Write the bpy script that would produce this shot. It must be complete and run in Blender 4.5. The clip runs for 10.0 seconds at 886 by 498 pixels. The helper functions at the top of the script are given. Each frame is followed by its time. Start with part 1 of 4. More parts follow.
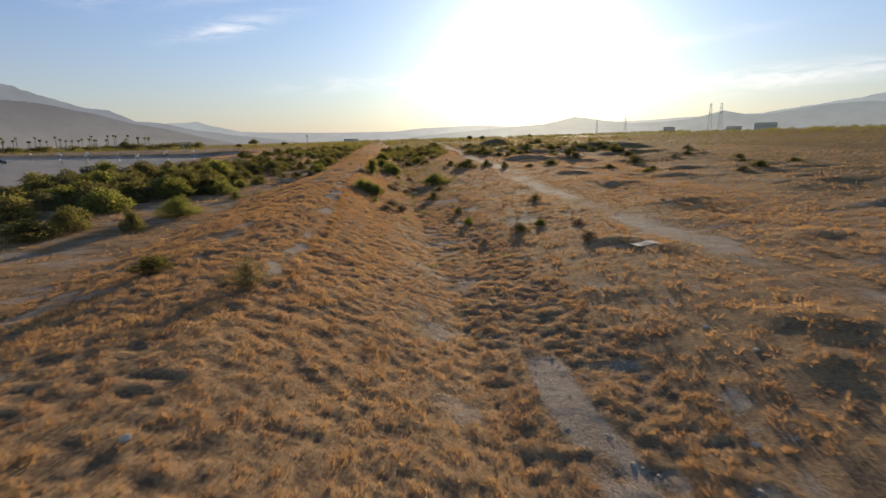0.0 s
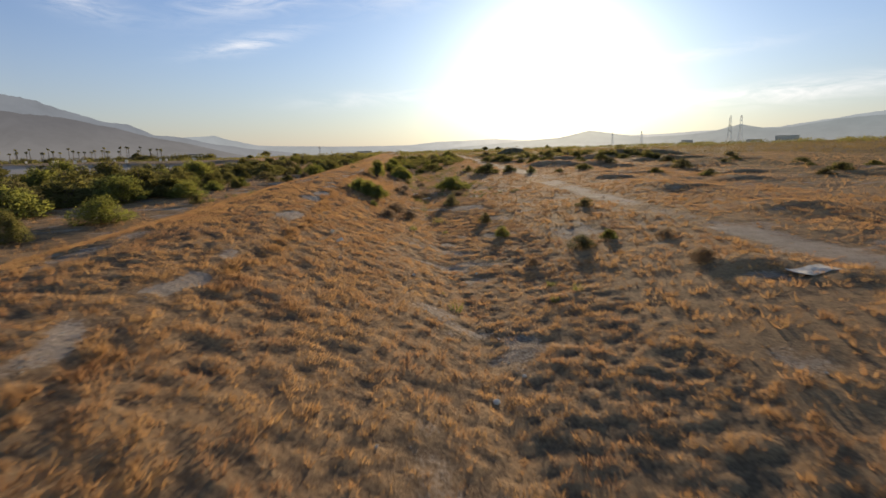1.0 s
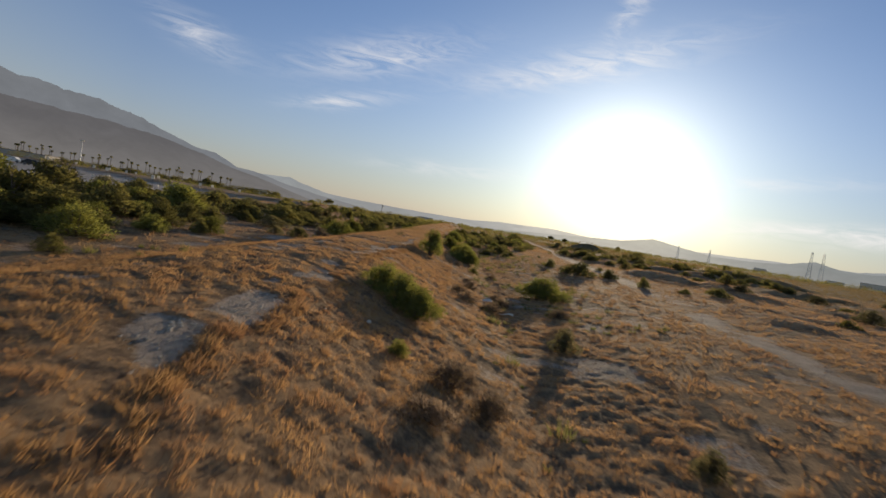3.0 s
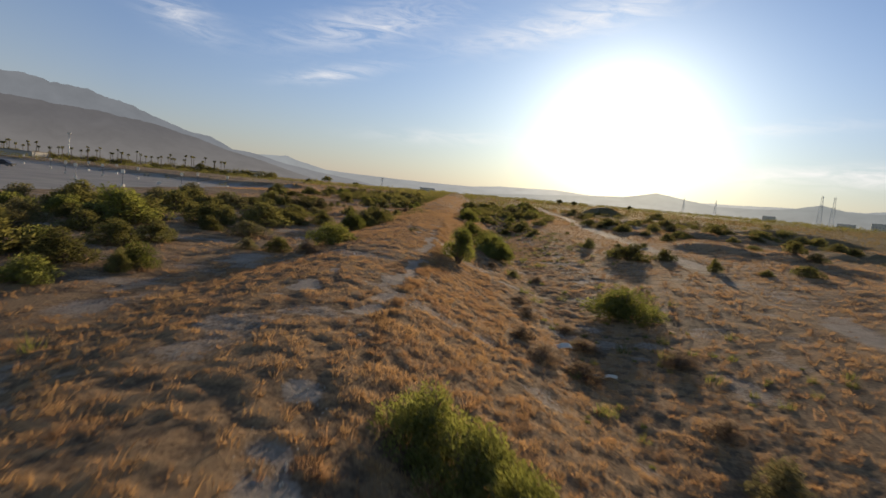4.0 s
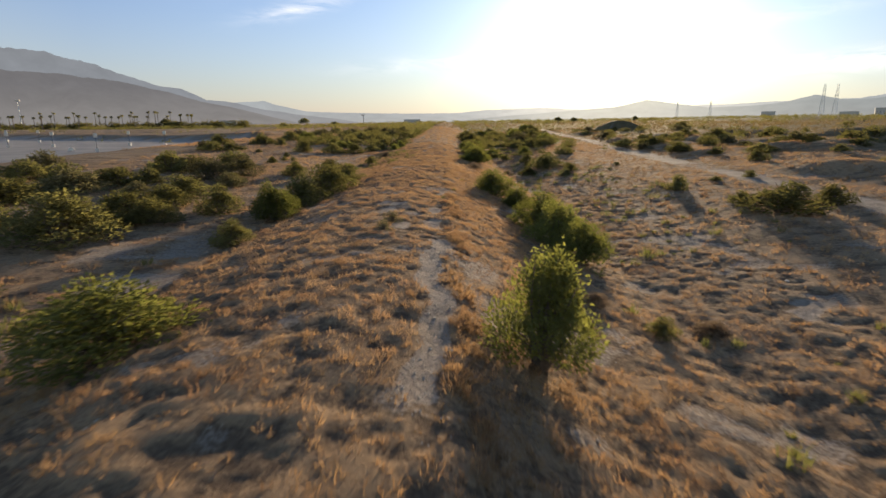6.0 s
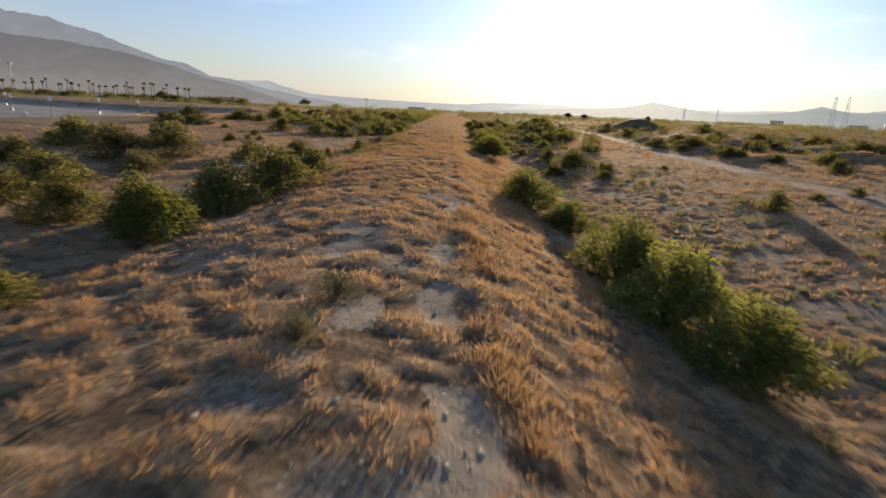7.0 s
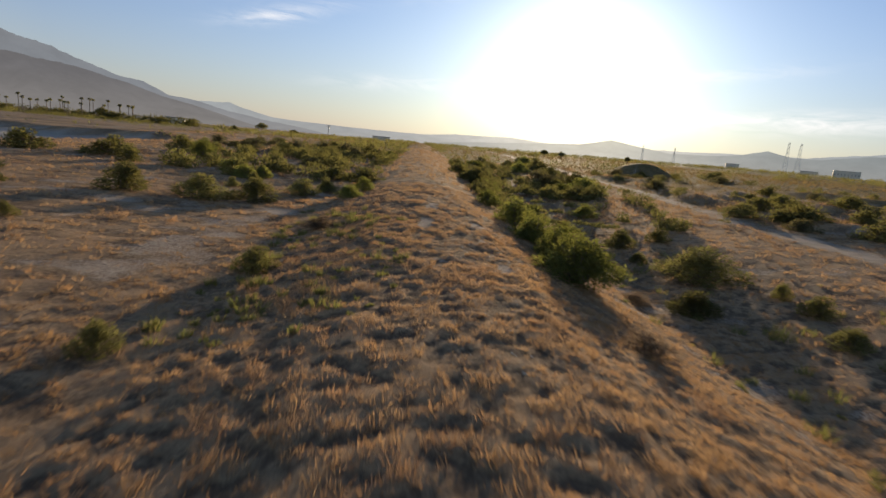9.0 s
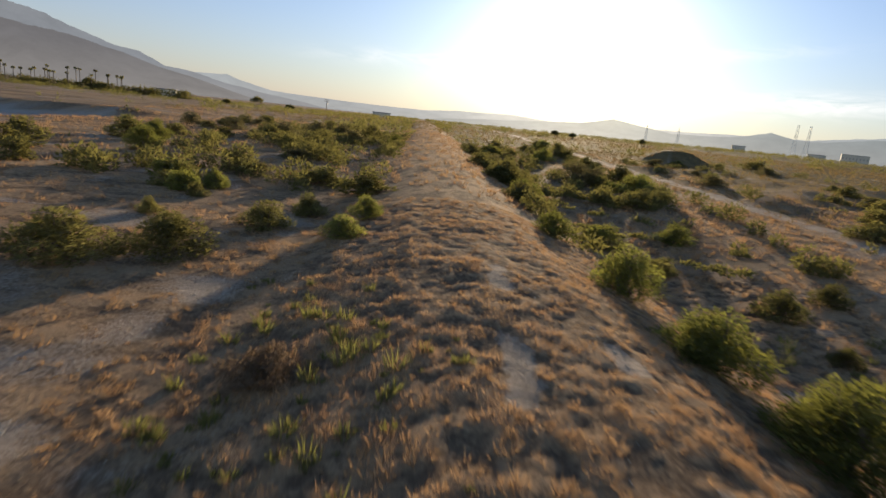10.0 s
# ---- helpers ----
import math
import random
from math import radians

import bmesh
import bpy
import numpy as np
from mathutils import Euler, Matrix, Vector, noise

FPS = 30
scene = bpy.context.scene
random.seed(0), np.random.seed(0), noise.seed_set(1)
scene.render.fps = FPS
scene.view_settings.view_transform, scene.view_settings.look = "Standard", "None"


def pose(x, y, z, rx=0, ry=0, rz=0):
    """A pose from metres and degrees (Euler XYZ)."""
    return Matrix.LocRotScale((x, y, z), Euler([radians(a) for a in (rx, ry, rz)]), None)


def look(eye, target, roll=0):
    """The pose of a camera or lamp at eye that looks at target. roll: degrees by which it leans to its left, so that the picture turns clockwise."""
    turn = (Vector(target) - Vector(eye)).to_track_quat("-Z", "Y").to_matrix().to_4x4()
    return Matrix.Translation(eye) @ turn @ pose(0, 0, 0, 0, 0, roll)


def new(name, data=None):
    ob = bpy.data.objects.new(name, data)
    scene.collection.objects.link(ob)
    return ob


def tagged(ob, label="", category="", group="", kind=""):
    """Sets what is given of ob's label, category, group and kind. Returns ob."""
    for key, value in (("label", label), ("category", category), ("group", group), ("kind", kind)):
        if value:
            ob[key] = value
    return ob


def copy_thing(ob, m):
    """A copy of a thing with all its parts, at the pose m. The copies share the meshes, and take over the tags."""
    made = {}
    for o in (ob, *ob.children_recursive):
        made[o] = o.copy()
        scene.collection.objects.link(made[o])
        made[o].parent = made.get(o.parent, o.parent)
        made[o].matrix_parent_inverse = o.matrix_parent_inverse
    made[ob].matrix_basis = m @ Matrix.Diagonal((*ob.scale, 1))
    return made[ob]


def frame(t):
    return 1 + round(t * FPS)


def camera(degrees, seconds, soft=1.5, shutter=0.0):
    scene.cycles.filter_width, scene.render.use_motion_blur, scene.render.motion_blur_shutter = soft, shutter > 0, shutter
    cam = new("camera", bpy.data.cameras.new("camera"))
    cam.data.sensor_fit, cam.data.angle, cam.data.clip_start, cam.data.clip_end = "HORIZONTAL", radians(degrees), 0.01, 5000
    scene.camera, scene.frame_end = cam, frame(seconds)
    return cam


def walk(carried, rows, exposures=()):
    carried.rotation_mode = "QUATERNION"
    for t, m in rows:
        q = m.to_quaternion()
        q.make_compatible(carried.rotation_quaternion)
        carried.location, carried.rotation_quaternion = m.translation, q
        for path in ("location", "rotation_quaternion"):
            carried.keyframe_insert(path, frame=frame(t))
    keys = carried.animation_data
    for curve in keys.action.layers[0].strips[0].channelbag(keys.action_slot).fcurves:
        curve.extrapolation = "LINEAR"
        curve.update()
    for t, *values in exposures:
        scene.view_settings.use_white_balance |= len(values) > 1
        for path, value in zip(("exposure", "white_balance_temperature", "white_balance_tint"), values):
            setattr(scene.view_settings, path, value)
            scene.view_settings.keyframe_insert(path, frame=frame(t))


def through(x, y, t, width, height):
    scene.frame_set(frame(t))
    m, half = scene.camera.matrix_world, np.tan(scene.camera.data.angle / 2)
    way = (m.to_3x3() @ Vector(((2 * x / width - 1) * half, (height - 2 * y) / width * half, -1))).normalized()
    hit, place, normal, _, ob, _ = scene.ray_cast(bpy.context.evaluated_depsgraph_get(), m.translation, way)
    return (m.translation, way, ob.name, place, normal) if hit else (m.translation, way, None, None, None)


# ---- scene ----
cam = camera(79.0, 10.0, soft=1.5, shutter=0.22)
PATH = [
    (0, (2.861, -0.000, 4.485), (3.673, 9.759, 2.461), -1.22),
    (0.5, (2.977, 5.164, 3.605), (3.711, 14.930, 1.583), -2.08),
    (1, (3.273, 10.419, 2.779), (3.847, 20.244, 1.005), -1.19),
    (1.5, (3.381, 15.533, 2.165), (3.740, 25.439, 0.849), 1.63),
    (2, (3.395, 20.552, 1.992), (3.458, 30.516, 1.141), 5.12),
    (2.5, (3.020, 25.602, 2.243), (2.779, 35.585, 1.716), 8.12),
    (3, (2.166, 30.469, 2.742), (1.763, 40.449, 2.263), 9.50),
    (3.2, (1.663, 32.473, 2.929), (1.255, 42.450, 2.386), 9.38),
    (4.3, (-0.321, 43.255, 4.250), (-0.686, 53.164, 2.953), 3.48),
    (4.5, (-0.509, 45.290, 4.397), (-0.852, 55.178, 2.946), 2.14),
    (5, (-0.964, 50.481, 4.552), (-1.235, 60.311, 2.734), 0.39),
    (5.5, (-1.287, 55.433, 4.395), (-1.523, 65.203, 2.276), -0.23),
    (5.7, (-1.372, 57.451, 4.228), (-1.614, 67.203, 2.030), -0.45),
    (6.8, (-1.928, 68.223, 3.491), (-2.187, 77.893, 0.958), 1.55),
    (7, (-2.064, 70.110, 3.292), (-2.248, 79.796, 0.810), 2.99),
    (7.5, (-2.681, 75.632, 2.709), (-2.654, 85.399, 0.564), 5.10),
    (8, (-3.272, 81.515, 3.045), (-3.102, 91.346, 1.225), 5.57),
    (8.5, (-4.041, 87.413, 3.616), (-3.697, 97.254, 1.873), 5.44),
    (9, (-4.769, 93.199, 4.076), (-4.254, 103.001, 2.161), 5.30),
    (9.5, (-5.460, 98.995, 4.312), (-4.843, 108.755, 2.226), 5.32),
    (10, (-6.247, 105.000, 4.717), (-5.666, 114.709, 2.394), 6.25),
]
walk(cam, [(t, look(eye, target, roll)) for t, eye, target, roll in PATH], exposures=[(0, 0.90), (1.0, 0.82), (2.5, 0.52), (3.2, 0.48), (4.5, 0.75), (5.5, 0.95), (7.0, 1.10), (7.5, 1.10), (8.0, 0.90), (9.0, 0.80), (10, 0.97)])

# ---------------------------------------------------------------- light
SUN_AZ, SUN_EL = radians(15.0), radians(7.4)
SUN_DIR = Vector((math.sin(SUN_AZ) * math.cos(SUN_EL), math.cos(SUN_AZ) * math.cos(SUN_EL), math.sin(SUN_EL)))
SUN_STRENGTH, SKY_STRENGTH = 4.4, 0.10

sun = new("sun", bpy.data.lights.new("sun", "SUN"))
sun.data.energy, sun.data.angle, sun.data.color = SUN_STRENGTH, radians(0.9), (1.0, 0.79, 0.52)
sun.matrix_world = look(SUN_DIR * 100, (0, 0, 0))


class Nodes:
    """Short hand for building a node tree."""

    def __init__(self, tree):
        self.tree = tree
        tree.nodes.clear()

    def add(self, kind, *links, **values):
        node = self.tree.nodes.new(kind)
        for key, value in values.items():
            if key[0] == "_":
                node.inputs[key[1:].replace("_", " ")].default_value = value
            else:
                setattr(node, key, value)
        for n, link in enumerate(links):
            if link is None:
                continue
            if isinstance(link, (int, float, tuple)):
                node.inputs[n].default_value = link
            else:
                self.tree.links.new(link, node.inputs[n])
        return node

    def math(self, operation, *links, clamp=False):
        return self.add("ShaderNodeMath", *links, operation=operation, use_clamp=clamp).outputs[0]

    def vector(self, operation, *links):
        node = self.add("ShaderNodeVectorMath", *links, operation=operation)
        return node.outputs["Value"] if operation in ("DOT_PRODUCT", "LENGTH") else node.outputs[0]

    def mix(self, factor, a, b, blend="MIX"):
        node = self.add("ShaderNodeMix", data_type="RGBA", blend_type=blend)
        for socket, value in ((node.inputs[0], factor), (node.inputs[6], a), (node.inputs[7], b)):
            if isinstance(value, (int, float)):
                socket.default_value = value
            elif isinstance(value, tuple):
                socket.default_value = (*value, 1.0)
            else:
                self.tree.links.new(value, socket)
        return node.outputs[2]

    def noise(self, vector, scale, detail=4.0, rough=0.55, distort=0.0):
        node = self.add("ShaderNodeTexNoise", vector)
        node.inputs["Scale"].default_value, node.inputs["Detail"].default_value = scale, detail
        node.inputs["Roughness"].default_value, node.inputs["Distortion"].default_value = rough, distort
        return node.outputs[0]

    def ramp(self, value, low, high):
        node = self.add("ShaderNodeMapRange", value)
        node.inputs[1].default_value, node.inputs[2].default_value = low, high
        return node.outputs[0]


# wisps of cirrus: azimuth, height, length, thickness and tilt in degrees, and how dense
CIRRUS = [
    (-15.0, 10.6, 5.5, 0.9, 14, 1.0),
    (-11.5, 15.6, 10.0, 2.0, 16, 0.9),
    (9.0, 17.6, 13.0, 1.9, 14, 1.0),
    (-29.0, 13.4, 4.5, 1.6, -14, 0.7),
    (13.0, 23.5, 5.0, 1.4, 60, 0.8),
    (33.0, 4.4, 17.0, 1.1, 3, 1.0),
    (-3.0, 5.6, 9.0, 0.9, 4, 0.55),
    (27.0, 8.2, 10.0, 0.8, 6, 0.45),
]


def build_world():
    world = bpy.data.worlds.new("evening_sky")
    scene.world = world
    world.use_nodes = True
    n = Nodes(world.node_tree)
    sky = n.add("ShaderNodeTexSky", sky_type="NISHITA", sun_disc=False, sun_elevation=SUN_EL, sun_rotation=SUN_AZ,
                altitude=350.0, air_density=1.0, dust_density=0.35, ozone_density=1.6)
    way = n.vector("NORMALIZE", n.add("ShaderNodeTexCoord").outputs["Generated"])
    # the aureole: dust and thin cloud scatter the low sun forwards
    angle = n.math("ARCCOSINE", n.math("MINIMUM", n.vector("DOT_PRODUCT", way, tuple(SUN_DIR)), 0.99999))
    core = n.math("MULTIPLY", n.math("EXPONENT", n.math("DIVIDE", angle, -radians(3.0))), 16.0)
    halo = n.math("ADD", n.math("MULTIPLY", n.math("EXPONENT", n.math("DIVIDE", angle, -radians(6.0))), 4.8),
                  n.math("MULTIPLY", n.math("EXPONENT", n.math("DIVIDE", angle, -radians(20.0))), 0.6))
    split = n.add("ShaderNodeSeparateXYZ", way).outputs
    # haze towards the horizon
    low = n.math("EXPONENT", n.math("MULTIPLY", n.math("ABSOLUTE", split[2]), -4.8))
    near = n.math("EXPONENT", n.math("DIVIDE", angle, -radians(22.0)))
    haze = n.math("MULTIPLY", low, n.math("ADD", n.math("MULTIPLY", near, 3.4), 1.8))
    glow = n.mix(1.0, n.mix(1.0, (1.0, 0.90, 0.74), core, "MULTIPLY"), n.mix(1.0, (1.0, 0.87, 0.62), halo, "MULTIPLY"), "ADD")
    glow = n.mix(1.0, glow, n.mix(1.0, (1.0, 0.75, 0.60), haze, "MULTIPLY"), "ADD")
    # cirrus: streaks combed along a high layer, gathered in a few places
    azimuth = n.math("ARCTAN2", split[0], split[1])
    rise = n.math("ARCSINE", split[2])
    plane = n.add("ShaderNodeCombineXYZ", azimuth, rise, 0.0).outputs[0]
    cloud = None
    for az, up, long, thick, tilt, weight in CIRRUS:
        here = n.add("ShaderNodeMapping", plane, vector_type="TEXTURE")
        here.inputs["Location"].default_value = (radians(az), radians(up), 0)
        here.inputs["Rotation"].default_value = (0, 0, radians(tilt))
        here.inputs["Scale"].default_value = (radians(long), radians(thick), 1)
        reach = n.vector("LENGTH", here.outputs[0])
        soft = n.math("EXPONENT", n.math("MULTIPLY", n.math("MULTIPLY", reach, reach), -1.6))
        combed = n.add("ShaderNodeMapping", plane)
        combed.inputs["Rotation"].default_value = (0, 0, radians(-tilt - 14))
        combed.inputs["Scale"].default_value = (9.0, 42.0, 1)
        wisp = n.ramp(n.noise(combed.outputs[0], 1.3, 6.0, 0.62, 1.1), 0.36, 0.80)
        one = n.math("MULTIPLY", n.math("MULTIPLY", soft, wisp), weight)
        cloud = one if cloud is None else n.math("ADD", cloud, one)
    cloud = n.math("MINIMUM", cloud, 0.9)
    # clear blue about the sun's quarter; the unseen rest brightened to fill the shadows
    back_fill = n.ramp(angle, radians(48.0), radians(105.0))
    blue = n.mix(1.0, sky.outputs[0], n.mix(back_fill, (0.37, 0.645, 1.02), (1.45, 1.4, 1.4)), "MULTIPLY")
    blue = n.mix(n.math("MULTIPLY", n.math("EXPONENT", n.math("MULTIPLY", n.math("ABSOLUTE", split[2]), -8.0)), 0.9), blue, (1.0, 0.84, 0.84))
    total = n.mix(1.0, n.mix(1.0, blue, (SKY_STRENGTH * 10,) * 3, "MULTIPLY"), glow, "ADD")
    total = n.mix(cloud, total, n.mix(1.0, (6.6, 6.5, 6.5), n.mix(1.0, glow, (0.5,) * 3, "MULTIPLY"), "ADD"))
    out = n.add("ShaderNodeBackground", total, 0.088)
    n.add("ShaderNodeOutputWorld", out.outputs[0])


build_world()

# ---------------------------------------------------------------- the lie of the land
_lattice = np.random.RandomState(11).rand(256, 256)


def value_noise(x, y, scale, seed=0):
    """Smooth noise from 0 to 1; scale in metres."""
    x, y = np.asarray(x, float) / scale + 17.3 * seed, np.asarray(y, float) / scale + 31.7 * seed
    i, j = np.floor(x).astype(int), np.floor(y).astype(int)
    u, v = x - i, y - j
    u, v = u * u * (3 - 2 * u), v * v * (3 - 2 * v)
    g = lambda a, b: _lattice[a % 256, b % 256]
    return (g(i, j) * (1 - u) + g(i + 1, j) * u) * (1 - v) + (g(i, j + 1) * (1 - u) + g(i + 1, j + 1) * u) * v


def layered(x, y, scale, seed=0, octaves=3):
    total, weight = 0.0, 0.0
    for k in range(octaves):
        total, weight = total + value_noise(x, y, scale / 2**k, seed + k) * 0.5**k, weight + 0.5**k
    return total / weight


def step(x, a, b):
    """0 before a, 1 past b, smooth between."""
    t = np.clip((np.asarray(x, float) - a) / (b - a), 0, 1)
    return t * t * (3 - 2 * t)


def crest(y):
    """The middle of the dike's top."""
    return np.interp(y, [-50, 0, 30, 65, 107, 125, 180, 285, 400], [-2.0, -2.3, -2.8, -3.1, -3.8, -4.5, -5.0, -6.2, -7.5])


# heights across the dike, at stations along it
ACROSS = [-60, -30, -14, -7, -5.2, -2.0, 0, 1.6, 4.0, 7.4, 9.5, 16, 27, 45, 120]
STATIONS = [
    (-40, [-0.2, -0.5, -0.8, -0.7, -0.3, 0.55, 0.65, 0.5, -0.4, -1.5, -1.45, -1.2, -1.2, -0.9, 0.0]),
    (30, [-0.1, -0.3, -0.5, -0.6, -0.1, 0.70, 0.8, 0.6, -0.25, -1.45, -1.4, -1.0, -0.9, -0.7, 0.2]),
    (65, [0.1, 0.5, 0.4, 0.1, 0.1, 0.95, 1.05, 0.82, -0.27, -1.1, -1.0, -0.65, -0.35, -0.2, 0.6]),
    (110, [-0.1, 1.05, 0.95, 0.5, 0.45, 1.15, 1.25, 1.15, 0.35, -1.05, -0.95, -0.15, 0.25, 0.5, 1.5]),
    (150, [-0.3, 1.1, 1.25, 0.9, 0.9, 1.65, 1.75, 1.5, 0.7, -0.5, -0.4, 0.2, 0.45, 0.9, 2.0]),
    (285, [0.6, 1.8, 2.0, 2.0, 2.1, 3.3, 3.5, 3.3, 2.6, 1.4, 1.3, 1.5, 1.8, 2.2, 3.0]),
    (420, [0.5, 1.8, 2.2, 2.4, 2.4, 2.6, 2.6, 2.6, 2.4, 2.2, 2.2, 2.3, 2.5, 2.8, 3.4]),
]


def lot_far(x):
    return np.interp(-np.asarray(x, float), [44, 52, 60, 68, 76, 90, 105, 121, 142, 200], [177, 178, 180, 183, 187, 191, 195, 202, 214, 240])


def lot(x, y):
    """1 on the paved lot that lies west of the scrub."""
    x, y = np.asarray(x, float), np.asarray(y, float)
    edge = np.interp(y, [14, 57, 97, 117, 138, 160, 178], [-30, -36, -41, -44, -47, -48.5, -46])
    return step(edge - x, -1.2, 1.2) * step(lot_far(x) - y, -1.5, 1.5) * step(y, 10, 14) * step(x, -205, -195)


def base_height(x, y):
    x, y = np.asarray(x, float), np.asarray(y, float)
    u = x - crest(y)
    rows = np.array([np.interp(u, ACROSS, r) for _, r in STATIONS])
    at = np.clip(np.interp(y, [s for s, _ in STATIONS], range(len(STATIONS))), 0, len(STATIONS) - 1.0001)
    k = at.astype(int)
    part = at - k
    pick = lambda kk: np.take_along_axis(rows, kk[None], 0)[0]
    z = pick(k) * (1 - part) + pick(k + 1) * part
    far = np.hypot(x, y - 60)
    # the plain falls away gently to the west and lifts to a low terrace in the east
    z = z - 1.6 * step(-x, 90, 420)
    z = z + 2.6 * step(x, 90, 330) * step(420 - y, -600, 0)
    z = z * (1 - step(far, 450, 900)) + np.where(x < 0, -0.5, 3.2) * step(far, 450, 900)
    z = z - 6.0 * step(far, 900, 3000)
    flat = lot(x, y)
    # an earth bank stands along the lot's far side
    bank = step(y - lot_far(x), 0.0, 3.2) * (1 - step(y - lot_far(x), 40, 150)) * step(-x, 39, 47) * (1 - step(-x, 190, 230))
    return z * (1 - flat) + 1.15 * bank


def road(x, y):
    """1 on the wheel-worn track that runs along the dike's east side."""
    mid = np.interp(y, [-50, 10, 60, 120, 190, 300], [17.6, 17.7, 18.0, 19.5, 22.5, 26.0]) + 0.5 * np.sin(np.asarray(y) * 0.09)
    return (1 - step(np.abs(x - mid), 0.6, 1.9)) * (0.36 + 0.14 * step(y, 70, 100) + 0.38 * step(layered(x, y, 3.0, 21), 0.38, 0.62))


def west_track(x, y):
    mid = np.interp(y, [40, 60, 110, 150], [-9.2, -9.8, -10.6, -12.0]) + 0.4 * np.sin(np.asarray(y) * 0.11)
    return (1 - step(np.abs(x - mid), 0.3, 1.4)) * np.maximum(step(y, 42, 56) * (1 - step(y, 74, 84)), step(y, 103, 110)) * step(layered(x, y, 1.5, 19), 0.36, 0.56)


def path_x(y):
    """The middle of the footpath along the dike's top."""
    return np.interp(y, [0, 15, 20, 23, 30, 36, 42.5, 48.3, 53, 58, 65, 72, 78, 90, 107, 130], [-1.1, -1.1, -1.1, -1.0, -1.2, -1.5, -1.7, -1.95, -2.15, -1.92, -1.75, -2.0, -2.1, -2.45, -2.9, -3.6])


# trodden or scoured patches on the dike's top: place, half width and half length
PATCHES = [(-4.2, 54.2, 0.42, 1.7), (-2.2, 53.2, 0.3, 0.7), (-4.0, 57.0, 0.28, 0.5), (-2.1, 57.6, 0.3, 1.2), (-3.0, 75.6, 0.35, 0.6), (-3.6, 79.6, 0.36, 0.3),
           (-4.2, 79.9, 0.3, 0.5), (-3.8, 78.3, 0.22, 0.7), (-2.25, 78.9, 0.22, 0.9), (-3.8, 82.9, 0.3, 0.5), (-5.1, 95.0, 0.5, 1.1), (-4.1, 106.4, 0.34, 1.0), (-2.7, 109.7, 0.24, 0.7),
           (-2.5, 106.3, 0.28, 0.5), (-4.55, 111.5, 0.28, 0.6), (-4.6, 113.0, 0.36, 0.9), (-4.2, 116.9, 0.3, 0.8), (-2.5, 113.0, 0.28, 0.6), (9.9, 9.8, 0.4, 1.0), (7.8, 73.8, 0.8, 0.8)]


def bare(x, y):
    """How bare of grass the soil is, 0 to 1."""
    x, y = np.asarray(x, float), np.asarray(y, float)
    u = x - crest(y)
    off = np.abs(x - path_x(y) - 0.12 * np.sin(y * 1.3) - 0.08 * np.sin(y * 3.1))
    half = np.interp(y, [0, 14, 18, 24, 30, 36, 38.5, 43, 47, 54, 60, 75, 82, 120], [0.12, 0.18, 0.22, 0.24, 0.36, 0.48, 0.4, 0.42, 0.34, 0.22, 0.20, 0.26, 0.15, 0.15])
    worn = np.interp(y, [0, 14, 18, 22, 26, 28, 31, 35.5, 37.5, 39.5, 44, 46, 50, 53, 58, 80, 86, 130], [0, 0.2, 0.8, 0.7, 0.35, 0.3, 0.9, 1, 0.8, 1, 0.9, 0.75, 1, 0.6, 1, 1, 0.45, 0.4])
    path = (1 - step(off / half, 0.6, 1.35)) * step(layered(x, y, 1.7, 3), 0.32, 0.48) * step(worn + 0.6 * (layered(x, y, 3.5, 5) - 0.5), 0.4, 0.7)
    ragged = 2.6 * (layered(x, y, 0.8, 17) - 0.5)
    for px, py, wide, long in PATCHES:
        d = np.hypot((x - px) / wide, (y - py) / long) + ragged
        path = np.maximum(path, 0.85 * (1 - step(d, 0.4, 1.1)))
    ditch = (1 - step(np.abs(u - 7.2), 0.4, 1.6)) * step(layered(x, y, 2.4, 8), 0.50, 0.72) * 0.6 * step(y, 36, 46)
    spots = step(layered(x, y, 1.6, 12), 0.60, 0.74) * (0.55 - 0.25 * step(y, 82, 90) * (1 - step(np.abs(u), 4, 6)))
    spots = spots * (1 - 0.85 * step(u, -1.5, -0.5) * (1 - step(u, 5, 6.5)) * (1 - step(y, 45, 52)))
    top = (1 - step(np.abs(u + 1.2), 2.0, 3.4)) * step(y, 44, 60) * (1 - 0.6 * step(y, 82, 90))
    spots = np.maximum(spots, top * step(layered(x, y, 0.9, 14), 0.56, 0.72) * 0.5)
    west = step(-u, 5.5, 8.0) * step(layered(x, y, 1.8, 15), 0.55, 0.72) * 0.6
    gully = (1 - step(np.abs(x - 6.5 - 0.05 * np.abs(y - 11)), 0.2, 0.85)) * 0.95 * step(14.5 - y, 0, 2.0) * step(layered(x, y, 3.0, 22), 0.3, 0.5)
    return np.clip(np.maximum.reduce([path, ditch, spots, west, gully, road(x, y), west_track(x, y) * 0.72, lot(x, y)]), 0, 1)


def clump(x, y):
    """Where the cushions of dry grass stand, 0 to 1."""
    x, y = np.asarray(x, float), np.asarray(y, float)
    one = step(value_noise(x, y, 0.29, 61), 0.32, 0.70)
    two = step(value_noise(x + 0.6 * y, y - 0.5 * x, 0.23, 63), 0.42, 0.74)
    return np.maximum(one, 0.75 * two) * (1 - 0.95 * bare(x, y))


MOUND = (40.5, 204.0)
# dumped heaps, long since grassed over: place, reach and height
HEAPS = [(14.9, 14.0, 2.0, 0.36), (13.2, 11.5, 1.2, 0.2), (14.2, 26.9, 1.5, 0.3), (15.9, 24.6, 1.4, 0.28)]


